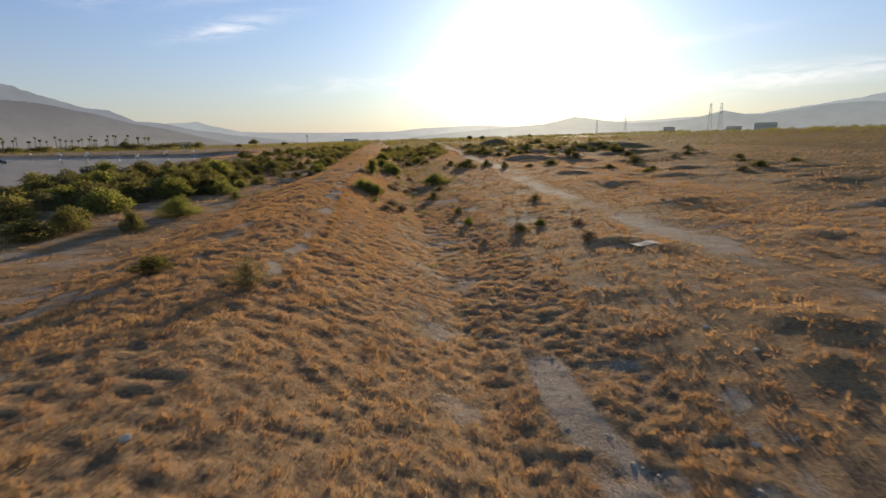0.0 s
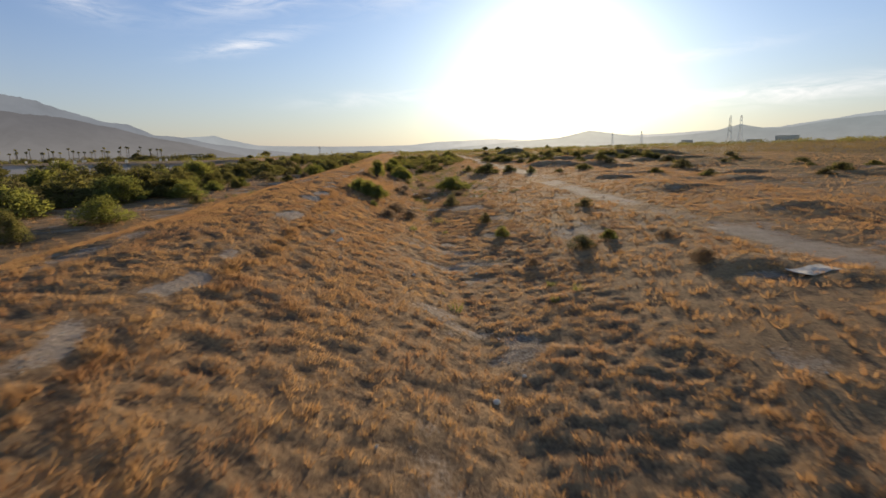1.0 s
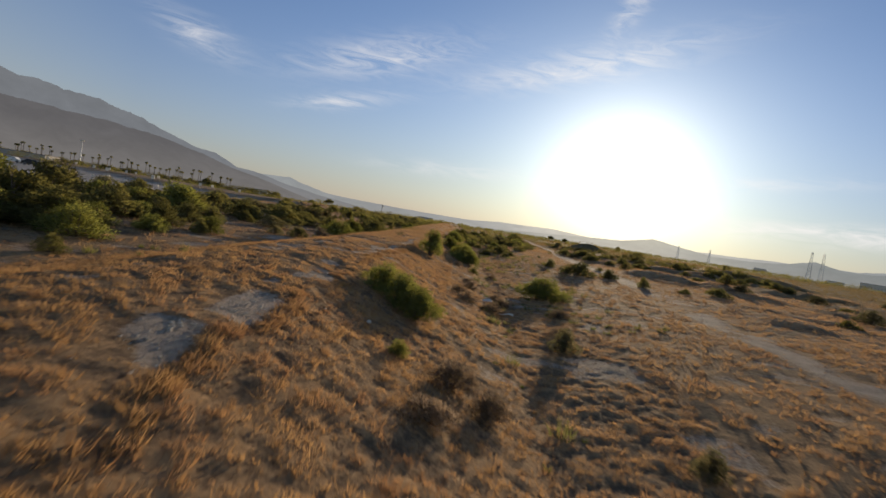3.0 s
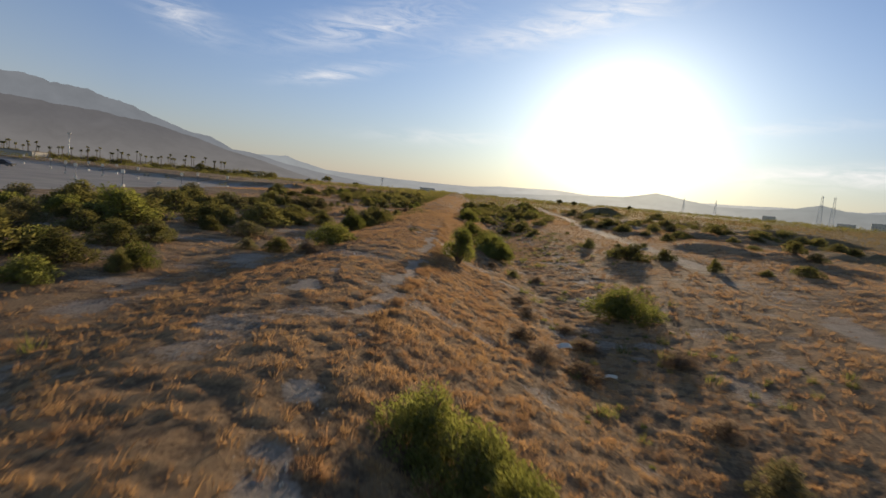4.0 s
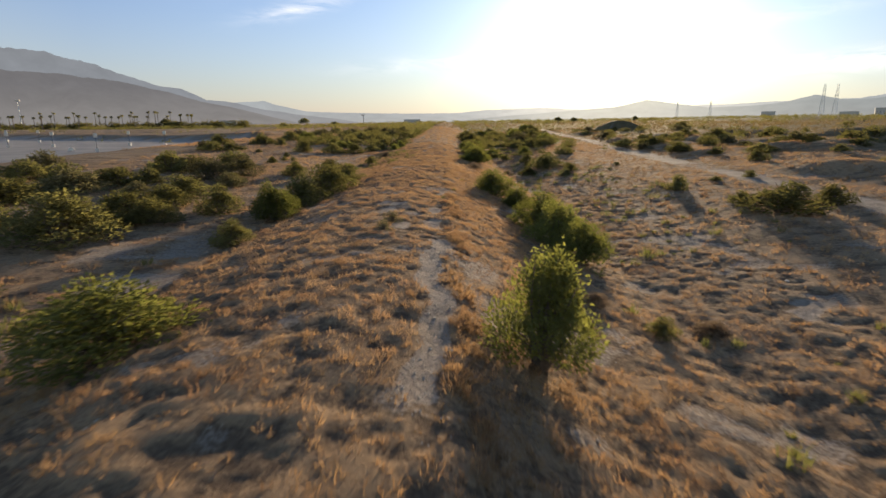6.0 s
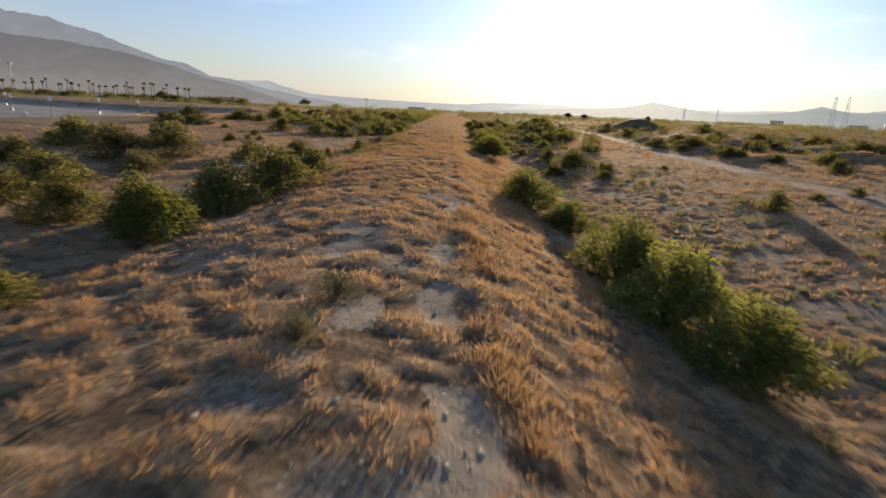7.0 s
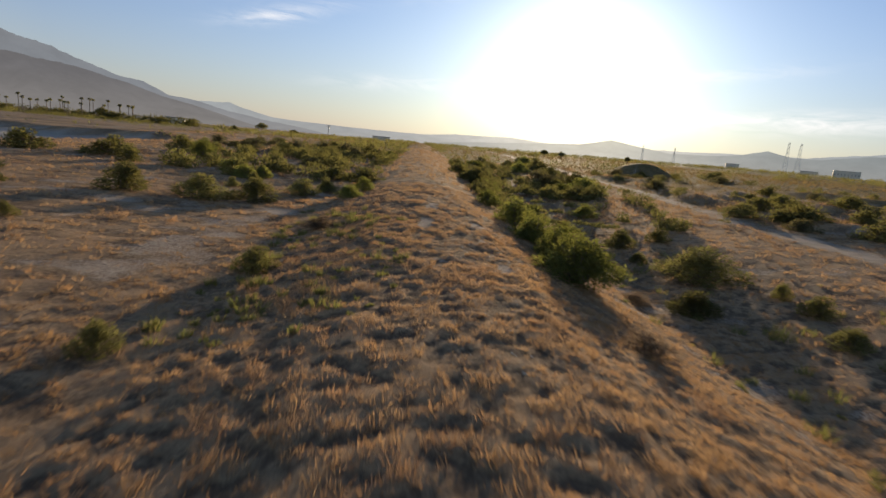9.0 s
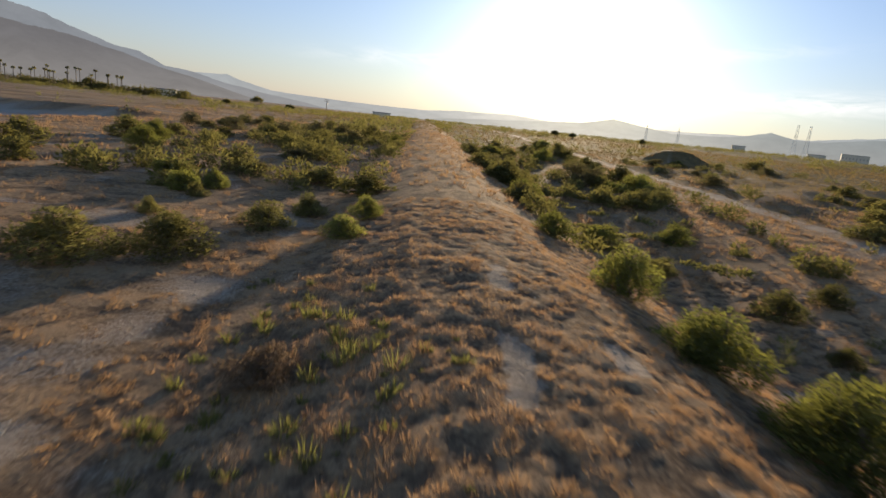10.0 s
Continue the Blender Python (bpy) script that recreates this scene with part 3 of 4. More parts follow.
# ---------------------------------------------------------------- mountains
def mountain(name, label, profile, far, mat, seed, rough=0.06, deep=700):
    """A range at that distance: its skyline, in degrees across and up, with spurs and gullies on the slope."""
    rng = np.random.RandomState(seed)
    az = np.arange(profile[0][0], profile[-1][0] + 0.01, 0.12)
    top = np.interp(az, [p[0] for p in profile], [p[1] for p in profile])
    jag = sum(np.interp(az, np.arange(-100, 101, w), rng.uniform(-1, 1, len(np.arange(-100, 101, w)))) * g for w, g in ((3.1, 0.5), (1.3, 0.4), (0.5, 0.3), (0.24, 0.15)))
    top = np.maximum(top * (1 + rough * jag), -0.4)
    rows = 9
    v = []
    for r in range(rows):
        s = r / (rows - 1)
        wave = layered(az * 30, np.full_like(az, r * 22.0), 60, seed) - 0.5
        d = far - deep * (1 - s) + wave * 260 * s * (1 - s) * 4
        z = 4.0 + far * np.tan(np.radians(top)) * s ** 1.25 - 60 * (1 - s)
        v.append(np.stack([np.sin(np.radians(az)) * d, np.cos(np.radians(az)) * d, z], 1))
    verts = np.concatenate(v)
    w = len(az)
    i = (np.arange(rows - 1)[:, None] * w + np.arange(w - 1)[None]).ravel()
    me = mesh_from(name, verts, np.stack([i, i + 1, i + w + 1, i + w], 1), mat)
    tagged(new(name, me), label, "mountains", kind="structure")


# far slopes, their haze put into the material as emission
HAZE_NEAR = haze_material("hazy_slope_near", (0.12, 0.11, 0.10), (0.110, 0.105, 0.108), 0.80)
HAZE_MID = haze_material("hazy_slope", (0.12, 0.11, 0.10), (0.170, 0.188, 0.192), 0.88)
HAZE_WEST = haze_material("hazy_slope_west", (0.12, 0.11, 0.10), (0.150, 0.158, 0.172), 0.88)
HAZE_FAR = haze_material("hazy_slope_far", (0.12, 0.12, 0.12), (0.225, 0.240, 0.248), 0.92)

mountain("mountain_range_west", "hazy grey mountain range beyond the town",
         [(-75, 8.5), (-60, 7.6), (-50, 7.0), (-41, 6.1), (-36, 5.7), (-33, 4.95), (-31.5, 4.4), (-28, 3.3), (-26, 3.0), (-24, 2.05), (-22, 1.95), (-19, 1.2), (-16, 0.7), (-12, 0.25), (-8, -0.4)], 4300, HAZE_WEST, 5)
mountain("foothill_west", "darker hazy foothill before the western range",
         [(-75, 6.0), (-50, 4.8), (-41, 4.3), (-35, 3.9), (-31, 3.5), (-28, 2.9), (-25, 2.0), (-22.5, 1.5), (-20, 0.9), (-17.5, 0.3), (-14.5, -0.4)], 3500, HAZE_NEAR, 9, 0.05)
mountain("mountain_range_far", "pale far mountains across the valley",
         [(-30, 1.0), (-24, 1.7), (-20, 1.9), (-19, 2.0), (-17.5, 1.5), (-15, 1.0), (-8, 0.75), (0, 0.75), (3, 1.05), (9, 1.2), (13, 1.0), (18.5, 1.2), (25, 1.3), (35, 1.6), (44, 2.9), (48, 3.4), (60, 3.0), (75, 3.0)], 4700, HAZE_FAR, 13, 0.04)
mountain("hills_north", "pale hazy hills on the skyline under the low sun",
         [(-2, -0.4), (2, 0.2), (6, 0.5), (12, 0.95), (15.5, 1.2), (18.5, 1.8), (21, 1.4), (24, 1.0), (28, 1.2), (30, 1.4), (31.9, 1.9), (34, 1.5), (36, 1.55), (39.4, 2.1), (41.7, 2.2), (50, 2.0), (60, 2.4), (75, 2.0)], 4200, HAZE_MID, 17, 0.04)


# ---------------------------------------------------------------- shrubs
def leaf_cloud(rng, lobes, count, leaf, drop=0.0):
    """Small pointed leaves through lobes given as (x, y, z, rx, rz), thicker towards the outside."""
    weight = np.array([r * r * s for *_, r, s in lobes])
    which = rng.choice(len(lobes), count, p=weight / weight.sum())
    c = np.array(lobes)[which]
    way = rng.normal(size=(count, 3))
    way /= np.linalg.norm(way, axis=1)[:, None]
    r = rng.uniform(0.25, 1.0, count) ** 0.45
    ragged = 1 + 0.16 * np.sin(way[:, 0] * 9 + which) * np.cos(way[:, 1] * 8 + 2 * which) + 0.10 * rng.normal(size=count)
    p = c[:, :3] + way * (r * ragged)[:, None] * np.stack([c[:, 3], c[:, 3], c[:, 4]], 1)
    p[:, 2] = np.maximum(p[:, 2], 0.02 + 0.05 * rng.rand(count))
    # leaves stand outwards and upwards
    axis = way + rng.normal(0, 0.55, (count, 3)) + (0, 0, 0.5)
    axis /= np.linalg.norm(axis, axis=1)[:, None]
    side = np.cross(axis, rng.normal(size=(count, 3)))
    side /= np.linalg.norm(side, axis=1)[:, None]
    size = leaf * rng.uniform(0.6, 1.4, count)[:, None]
    v = np.stack([p - axis * size + side * size * 0.5, p - axis * size * 0.6 - side * size * 0.5, p + axis * size], 1).reshape(-1, 3)
    return v, np.arange(len(v), dtype=np.int32).reshape(-1, 3)


def build_shrub(seed, mat, leaves, leaf, lobes_n, upright=0.5, label="", trunk=False):
    """A shrub about 1 m across and 1 m high: stems that fork from the base, and a crown of leaves in lobes."""
    rng = np.random.RandomState(seed)
    thing = new("shrub")
    lobes = []
    lift = 0.08 if trunk else 0.0
    for k in range(lobes_n):
        a, r = math.tau * (k + rng.uniform(-0.3, 0.3)) / lobes_n, rng.uniform(0.24, 0.34)
        lobes.append((math.cos(a) * r, math.sin(a) * r, rng.uniform(0.14, 0.30) + lift, rng.uniform(0.16, 0.22), rng.uniform(0.18, 0.27)))
    for k in range(lobes_n):
        a, r = rng.uniform(0, math.tau), rng.uniform(0.08, 0.22)
        lobes.append((math.cos(a) * r, math.sin(a) * r, rng.uniform(0.36, 0.58) + lift * 0.5, rng.uniform(0.14, 0.21), rng.uniform(0.16, 0.24) * (0.9 + 0.3 * upright)))
    for k in range(3):
        a, r = rng.uniform(0, math.tau), rng.uniform(0.02, 0.14)
        lobes.append((math.cos(a) * r, math.sin(a) * r, rng.uniform(0.64, 0.76), rng.uniform(0.12, 0.18), rng.uniform(0.17, 0.24)))
    bm = bmesh.new()
    for x, y, z, rx, rz in lobes:
        bend = (x * 0.35 + rng.normal(0, 0.02), y * 0.35 + rng.normal(0, 0.02), z * 0.45)
        tube(bm, [(x * 0.05, y * 0.05, -0.06), bend, (x * 0.8, y * 0.8, z * 0.95)], [0.022, 0.014, 0.006], 3)
        if z > 0.3:
            tip = (x + rng.normal(0, rx * 0.5), y + rng.normal(0, rx * 0.5), z + abs(rng.normal(0, rz * 0.5)))
            tube(bm, [bend, ((bend[0] + tip[0]) / 2 + rng.normal(0, 0.02), (bend[1] + tip[1]) / 2, (bend[2] + tip[2]) / 2 + 0.03), tip], [0.010, 0.007, 0.003], 3)
    part("woody_base", bm, BARK, thing)
    v, f = leaf_cloud(rng, lobes, leaves, leaf)
    part("foliage", mesh_from("foliage", v, f, mat), mat, thing)
    return tagged(thing, label, "shrub")


SHRUB_KINDS = {
    "olive": dict(mat=LEAF_DARK, leaves=1900, leaf=0.0380, lobes_n=7, label="rounded olive-green desert shrub on dry ground"),
    "green": dict(mat=LEAF_GREEN, leaves=3900, leaf=0.0275, lobes_n=8, upright=0.9, label="dense bright green bush with upright shoots"),
    "broom": dict(mat=LEAF_GREEN, leaves=11000, leaf=0.0176, lobes_n=9, upright=1.0, label="large bright green broom bush at the dike's foot"),
    "grey": dict(mat=LEAF_GREY, leaves=2400, leaf=0.0300, lobes_n=6, label="sparse grey-green scrub bush on bare soil"),
    "dry": dict(mat=LEAF_DRY, leaves=4200, leaf=0.0225, lobes_n=5, label="dead brown brushwood bush among dry grass"),
    "wispy": dict(mat=LEAF_GREY, leaves=3200, leaf=0.0160, lobes_n=6, upright=0.9, label="wispy grey-green weed standing on the dike's crest"),
    "tree": dict(mat=LEAF_GREEN, leaves=10800, leaf=0.0172, lobes_n=8, upright=1.0, trunk=True, label="small bushy green tree leafy almost to the ground"),
}
for kind, leaves, leaf in (("olive", 5320, 0.0228), ("grey", 4750, 0.0217), ("green", 6840, 0.0199)):
    SHRUB_KINDS["fine_" + kind] = dict(SHRUB_KINDS[kind], leaves=leaves, leaf=leaf)
MASTERS = {}


def shrub(kind, x, y, wide, tall, turn=0.0, deep=None):
    """Stands a shrub of that kind, its width and height in metres, on the ground."""
    if kind in ("olive", "grey", "green") and abs(x - float(crest(y))) < 13.5 and 28 < y < 126:
        kind = "fine_" + kind
    form = int(abs(x * 7.3 + y * 3.1)) % (3 if kind in ("olive", "green", "grey", "fine_olive") else 2)
    key = (kind, form if kind != "broom" else form % 2)
    m = pose(x, y, ground_z(x, y) - 0.03, 0, 0, turn or (x * 53 + y * 29) % 360) @ Matrix.Diagonal((wide * 1.24, (deep or wide) * 1.24, tall * 1.04, 1))
    if key not in MASTERS:
        MASTERS[key] = build_shrub(100 * sorted(SHRUB_KINDS).index(kind) + key[1], **SHRUB_KINDS[kind])
        MASTERS[key].matrix_basis = m
        return MASTERS[key]
    ob = MASTERS[key]
    kept = ob.matrix_basis.copy()
    ob.matrix_basis = Matrix.Identity(4)
    made = copy_thing(ob, m)
    ob.matrix_basis = kept
    return made

# shrubs by stretch: kind, place, width and height in metres
SHRUBS_DITCH_START = [
    ("olive", -4.7, 16.7, 1.2, 0.6), ("green", 7.6, 35.7, 0.7, 0.6), ("grey", 7.5, 40.8, 0.7, 0.7), ("dry", 3.1, 40.9, 1.0, 0.6),
    ("dry", 2.3, 41.6, 1.3, 0.7), ("dry", 2.0, 39.2, 1.1, 0.5), ("green", 1.1, 42.0, 0.5, 0.4), ("broom", -0.3, 47.6, 1.4, 0.95), ("broom", 0.4, 46.9, 1.5, 1.1), ("broom", 1.0, 46.2, 1.5, 1.1), ("wispy", -1.25, 14.6, 1.3, 0.95), ("grey", 6.3, 49.8, 1.2, 0.9),
    ("broom", 7.5, 64.4, 3.1, 1.5), ("tree", -0.2, 68.2, 1.75, 1.95),
]
BRUSH_DITCH = [
    ("dry", 2.9, 62.0, 1.0, 0.5), ("dry", 2.7, 55.8, 1.2, 0.5), ("dry", 2.2, 57.4, 0.9, 0.4), ("dry", 3.8, 55.6, 1.3, 0.5), ("dry", 4.5, 58.7, 1.2, 0.5),
    ("dry", 7.4, 57.8, 1.3, 0.45), ("dry", 4.3, 61.1, 1.0, 0.45), ("dry", 4.6, 72.6, 0.9, 0.45), ("dry", 2.7, 64.3, 0.9, 0.4), ("dry", 1.9, 72.9, 0.7, 0.4),
    ("grey", 10.2, 31.5, 1.2, 0.6), ("green", 11.8, 33.0, 0.7, 0.5), ("dry", 14.2, 32.6, 0.9, 0.4), ("grey", 14.2, 43.6, 1.1, 0.6),
    ("dry", 7.7, 29.5, 0.6, 0.35), ("dry", 6.6, 52.6, 1.0, 0.5), ("dry", 5.6, 111.7, 1.0, 0.4), ("dry", 3.4, 111.9, 1.1, 0.5), ("dry", -8.2, 112.5, 1.3, 0.5),
    ("wispy", -3.4, 76.0, 0.6, 0.4), ("wispy", -3.5, 74.8, 0.5, 0.35), ("dry", 13.0, 27.4, 1.0, 0.5),
]
SHRUBS_WEST_START = [
    ("olive", -16.9, 30.0, 2.6, 1.3), ("olive", -16.1, 32.4, 2.2, 1.6), ("olive", -12.7, 32.6, 1.3, 1.4), ("green", -11.9, 37.7, 2.6, 1.5),
    ("olive", -24.6, 44.8, 2.6, 1.4), ("olive", -22.6, 45.5, 3.1, 1.4), ("olive", -18.7, 46.3, 4.1, 1.7), ("olive", -10.8, 46.9, 0.9, 0.7),
    ("olive", -17.2, 49.3, 3.9, 1.5), ("olive", -14.9, 51.9, 3.6, 1.8), ("olive", -11.7, 58.0, 0.8, 0.9), ("green", -11.8, 59.1, 1.6, 1.0),
    ("olive", -15.2, 62.9, 2.1, 1.2), ("dry", -7.1, 64.5, 1.1, 0.8), ("olive", -14.7, 65.1, 2.1, 1.1), ("grey", -10.6, 66.1, 1.1, 0.7),
    ("olive", -9.2, 66.4, 1.3, 0.8), ("olive", -19.9, 67.8, 1.7, 1.1), ("green", -6.9, 68.1, 2.6, 1.2),
]
SHRUBS_WEST_MIDDLE_A = [
    ("olive", -14.7, 70.8, 1.2, 1.0), ("grey", -12.6, 70.9, 2.3, 1.0), ("olive", -15.3, 74.1, 0.9, 0.6), ("olive", -18.5, 75.8, 1.5, 1.1),
    ("olive", -23.6, 75.8, 2.6, 1.5), ("olive", -14.0, 76.7, 3.3, 1.7), ("olive", -8.7, 77.1, 1.3, 0.9), ("olive", -17.0, 77.6, 1.4, 1.1),
    ("olive", -21.0, 78.4, 2.8, 1.8), ("olive", -12.8, 79.9, 2.0, 1.0), ("tree", -8.7, 81.4, 1.8, 1.6), ("olive", -11.4, 82.4, 1.8, 1.3),
    ("olive", -8.5, 84.6, 2.3, 1.6), ("olive", -23.2, 85.6, 2.8, 1.0), ("olive", -15.0, 86.6, 2.7, 1.1), ("olive", -7.9, 87.2, 2.6, 1.6), ("olive", -7.7, 91.2, 2.0, 1.2),
    ("olive", -21.5, 88.0, 3.0, 1.4), ("olive", -19.9, 89.3, 2.8, 1.1), ("olive", -14.6, 91.8, 1.4, 0.6), ("grey", -15.1, 94.7, 2.3, 1.5),
    ("olive", -19.1, 96.7, 2.6, 1.2), ("olive", -10.0, 97.4, 1.9, 1.3),
]
SHRUBS_WEST_MIDDLE_B = [
    ("olive", -21.9, 97.5, 1.7, 1.0),
]
SHRUBS_DITCH_MIDDLE = [
    ("olive", 3.1, 71.8, 0.7, 0.5), ("broom", 2.6, 77.9, 1.9, 1.5), ("broom", 2.2, 80.0, 2.3, 1.8), ("broom", 1.9, 82.4, 2.2, 1.7), ("broom", 1.6, 87.2, 1.8, 1.2),
    ("broom", 0.6, 90.0, 2.3, 1.5),
]
SHRUBS_EAST_MIDDLE = [
    ("olive", 23.4, 82.4, 1.1, 0.6), ("olive", 19.6, 82.6, 1.1, 1.2), ("olive", 27.1, 83.5, 2.3, 1.0), ("olive", 14.0, 86.2, 3.4, 1.6),
    ("olive", 17.8, 88.1, 1.8, 1.1), ("olive", 13.4, 88.9, 1.2, 0.8), ("olive", 12.3, 94.5, 1.5, 1.1), ("olive", 16.2, 97.8, 0.9, 0.4),
    ("olive", 34.8, 98.5, 2.2, 1.4), ("olive", 19.4, 99.4, 0.9, 0.6),
]
SHRUBS_WEST_END_A = [
    ("olive", -9.6, 101.3, 0.7, 0.6), ("olive", -16.1, 103.2, 0.8, 0.6), ("grey", -15.1, 105.6, 0.6, 0.4), ("olive", -15.9, 105.7, 0.6, 0.4),
    ("olive", -8.7, 106.5, 1.0, 0.7), ("olive", -16.7, 109.1, 0.7, 0.5), ("olive", -21.5, 115.2, 0.7, 0.4), ("olive", -17.3, 116.5, 1.9, 1.3),
    ("olive", -14.4, 117.5, 2.4, 1.2), ("olive", -12.5, 118.7, 2.1, 1.2), ("olive", -28.1, 118.9, 2.7, 1.1), ("olive", -25.6, 118.9, 2.8, 0.9),
    ("green", -8.4, 121.5, 1.3, 0.8), ("olive", -30.1, 122.1, 1.9, 1.2), ("olive", -14.8, 122.5, 0.8, 0.6), ("olive", -11.1, 122.7, 1.7, 1.0),
    ("green", -8.0, 124.2, 1.2, 0.9), ("olive", -10.3, 125.5, 1.3, 1.0), ("olive", -14.7, 126.1, 0.9, 0.6), ("olive", -16.3, 127.2, 1.5, 0.7),
    ("olive", -15.0, 128.6, 1.0, 0.9), ("olive", -23.7, 129.2, 1.4, 1.2),
]
SHRUBS_WEST_END_B = [
    ("olive", -8.8, 130.4, 2.8, 1.2), ("olive", -27.2, 133.1, 3.4, 1.2), ("grey", -15.0, 133.3, 2.3, 0.9), ("tree", -22.2, 137.3, 1.9, 1.5),
    ("olive", -19.3, 138.9, 0.7, 0.5), ("grey", -14.7, 142.8, 2.3, 0.8), ("tree", -24.7, 144.2, 1.8, 1.6), ("olive", -27.0, 152.5, 2.1, 1.1),
]
SHRUBS_WEST_FAR = [
    ("olive", -29.5, 166.0, 1.8, 0.9), ("olive", -30.5, 174.4, 2.0, 1.0), ("olive", -24.2, 155.5, 2.0, 1.0), ("green", -15.5, 126.7, 1.3, 0.9), ("green", -14.8, 128.2, 1.2, 0.8), ("green", -17.1, 129.3, 1.9, 0.9),
]
SHRUBS_DITCH_END = [
    ("dry", -0.1, 103.1, 1.2, 0.6), ("olive", 7.9, 107.4, 1.1, 0.7), ("broom", 0.1, 108.8, 2.6, 1.6), ("olive", 9.0, 110.1, 1.2, 0.8),
    ("olive", 5.2, 111.1, 1.8, 0.9), ("broom", 0.5, 111.8, 2.2, 1.7), ("olive", 9.1, 112.2, 0.7, 0.7), ("broom", 0.2, 115.2, 2.2, 1.4),
    ("olive", 7.6, 115.4, 3.4, 1.5), ("olive", 6.1, 118.4, 0.8, 0.6), ("green", 0.0, 119.7, 2.0, 1.6), ("olive", 6.4, 121.9, 1.7, 1.1),
    ("grey", 0.6, 122.3, 1.1, 0.8), ("olive", 9.0, 122.9, 1.3, 0.9), ("green", -0.5, 126.6, 1.8, 1.1), ("olive", 4.5, 127.0, 1.4, 0.9),
    ("green", 3.3, 131.4, 2.7, 1.3), ("olive", 0.3, 138.8, 2.5, 1.4), ("olive", 8.7, 148.0, 1.6, 1.1), ("olive", 0.3, 149.7, 2.8, 1.5),
]
SHRUBS_EAST_FAR = [
    ("olive", 21.3, 135.8, 3.0, 1.3), ("olive", 23.7, 133.6, 2.8, 1.4), ("olive", 30.9, 143.4, 3.2, 1.3), ("grey", 21.9, 129.1, 2.2, 1.0), ("olive", 25.6, 139.9, 3.0, 1.4),
    ("olive", 39.8, 128.1, 3.2, 1.8), ("olive", 49.4, 131.0, 4.2, 1.9), ("olive", 46.8, 129.4, 3.4, 1.5), ("olive", 49.3, 113.8, 3.2, 1.4), ("grey", 46.5, 99.4, 2.8, 1.1), ("olive", 53.0, 128.0, 3.6, 1.6),
]
SHRUBS_EAST_END = [
    ("olive", 34.3, 105.8, 2.5, 0.9), ("olive", 13.1, 110.3, 0.6, 0.4), ("olive", 26.0, 110.5, 1.8, 1.2), ("olive", 25.3, 117.6, 1.4, 0.8),
    ("olive", 30.2, 118.7, 2.4, 1.2), ("olive", 23.4, 120.1, 1.4, 0.9), ("olive", 22.9, 121.3, 2.3, 1.2), ("olive", 24.8, 126.3, 2.5, 1.2),
    ("olive", 24.1, 132.2, 3.3, 1.3), ("olive", 49.8, 150.5, 4.8, 2.0), ("olive", 36.2, 153.5, 2.1, 1.3), ("olive", 34.4, 155.5, 2.7, 0.9),
    ("olive", 56.8, 205.2, 5.3, 2.1),
]
for row in SHRUBS_DITCH_START + BRUSH_DITCH + SHRUBS_WEST_START + SHRUBS_WEST_MIDDLE_A + SHRUBS_WEST_MIDDLE_B + SHRUBS_DITCH_MIDDLE + SHRUBS_EAST_MIDDLE + SHRUBS_WEST_END_A + SHRUBS_WEST_END_B + SHRUBS_WEST_FAR + SHRUBS_DITCH_END + SHRUBS_EAST_FAR + SHRUBS_EAST_END:
    shrub(*row)

# a belt of scrub west of the dike and a looser one beyond and to the east
def belt(seed, count, x0, x1, y0, y1, kinds, wide, tall, gap, keep_out):
    rng = np.random.RandomState(seed)
    made = []
    for _ in range(count * 6):
        x, y = rng.uniform(x0, x1), rng.uniform(y0, y1)
        if len(made) < count and not keep_out(x, y) and all(math.hypot(x - a, y - b) > gap for a, b in made):
            made.append((x, y))
            w = wide * rng.uniform(0.65, 1.35)
            shrub(kinds[rng.randint(len(kinds))], x, y, w, tall * w / wide * rng.uniform(0.8, 1.2))


def built(x, y):
    return float(lot(np.array([x]), np.array([y]))[0]) > 0.1 or float(road(np.array([x]), np.array([y]))[0]) > 0.1


belt(61, 52, -31, -17, 36, 72, ("olive", "olive", "grey", "green"), 2.9, 1.6, 2.1, built)
belt(62, 10, -17, -12.5, 47, 60, ("olive", "green"), 2.4, 1.5, 1.6, built)
belt(63, 22, -34, -11, 132, 190, ("olive", "grey"), 2.6, 1.3, 3.0, built)
belt(64, 30, -10, 18, 132, 215, ("olive", "grey", "green"), 2.8, 1.6, 2.6, lambda x, y: built(x, y) or -9 < x < -0.5)
belt(65, 22, 24, 62, 118, 200, ("olive", "grey"), 2.6, 1.2, 3.2, built)
belt(67, 26, -30, -12, 68, 100, ("olive", "olive", "grey"), 2.3, 1.2, 2.4, built)
belt(66, 16, 30, 70, 60, 118, ("olive", "grey"), 2.0, 0.9, 3.5, built)


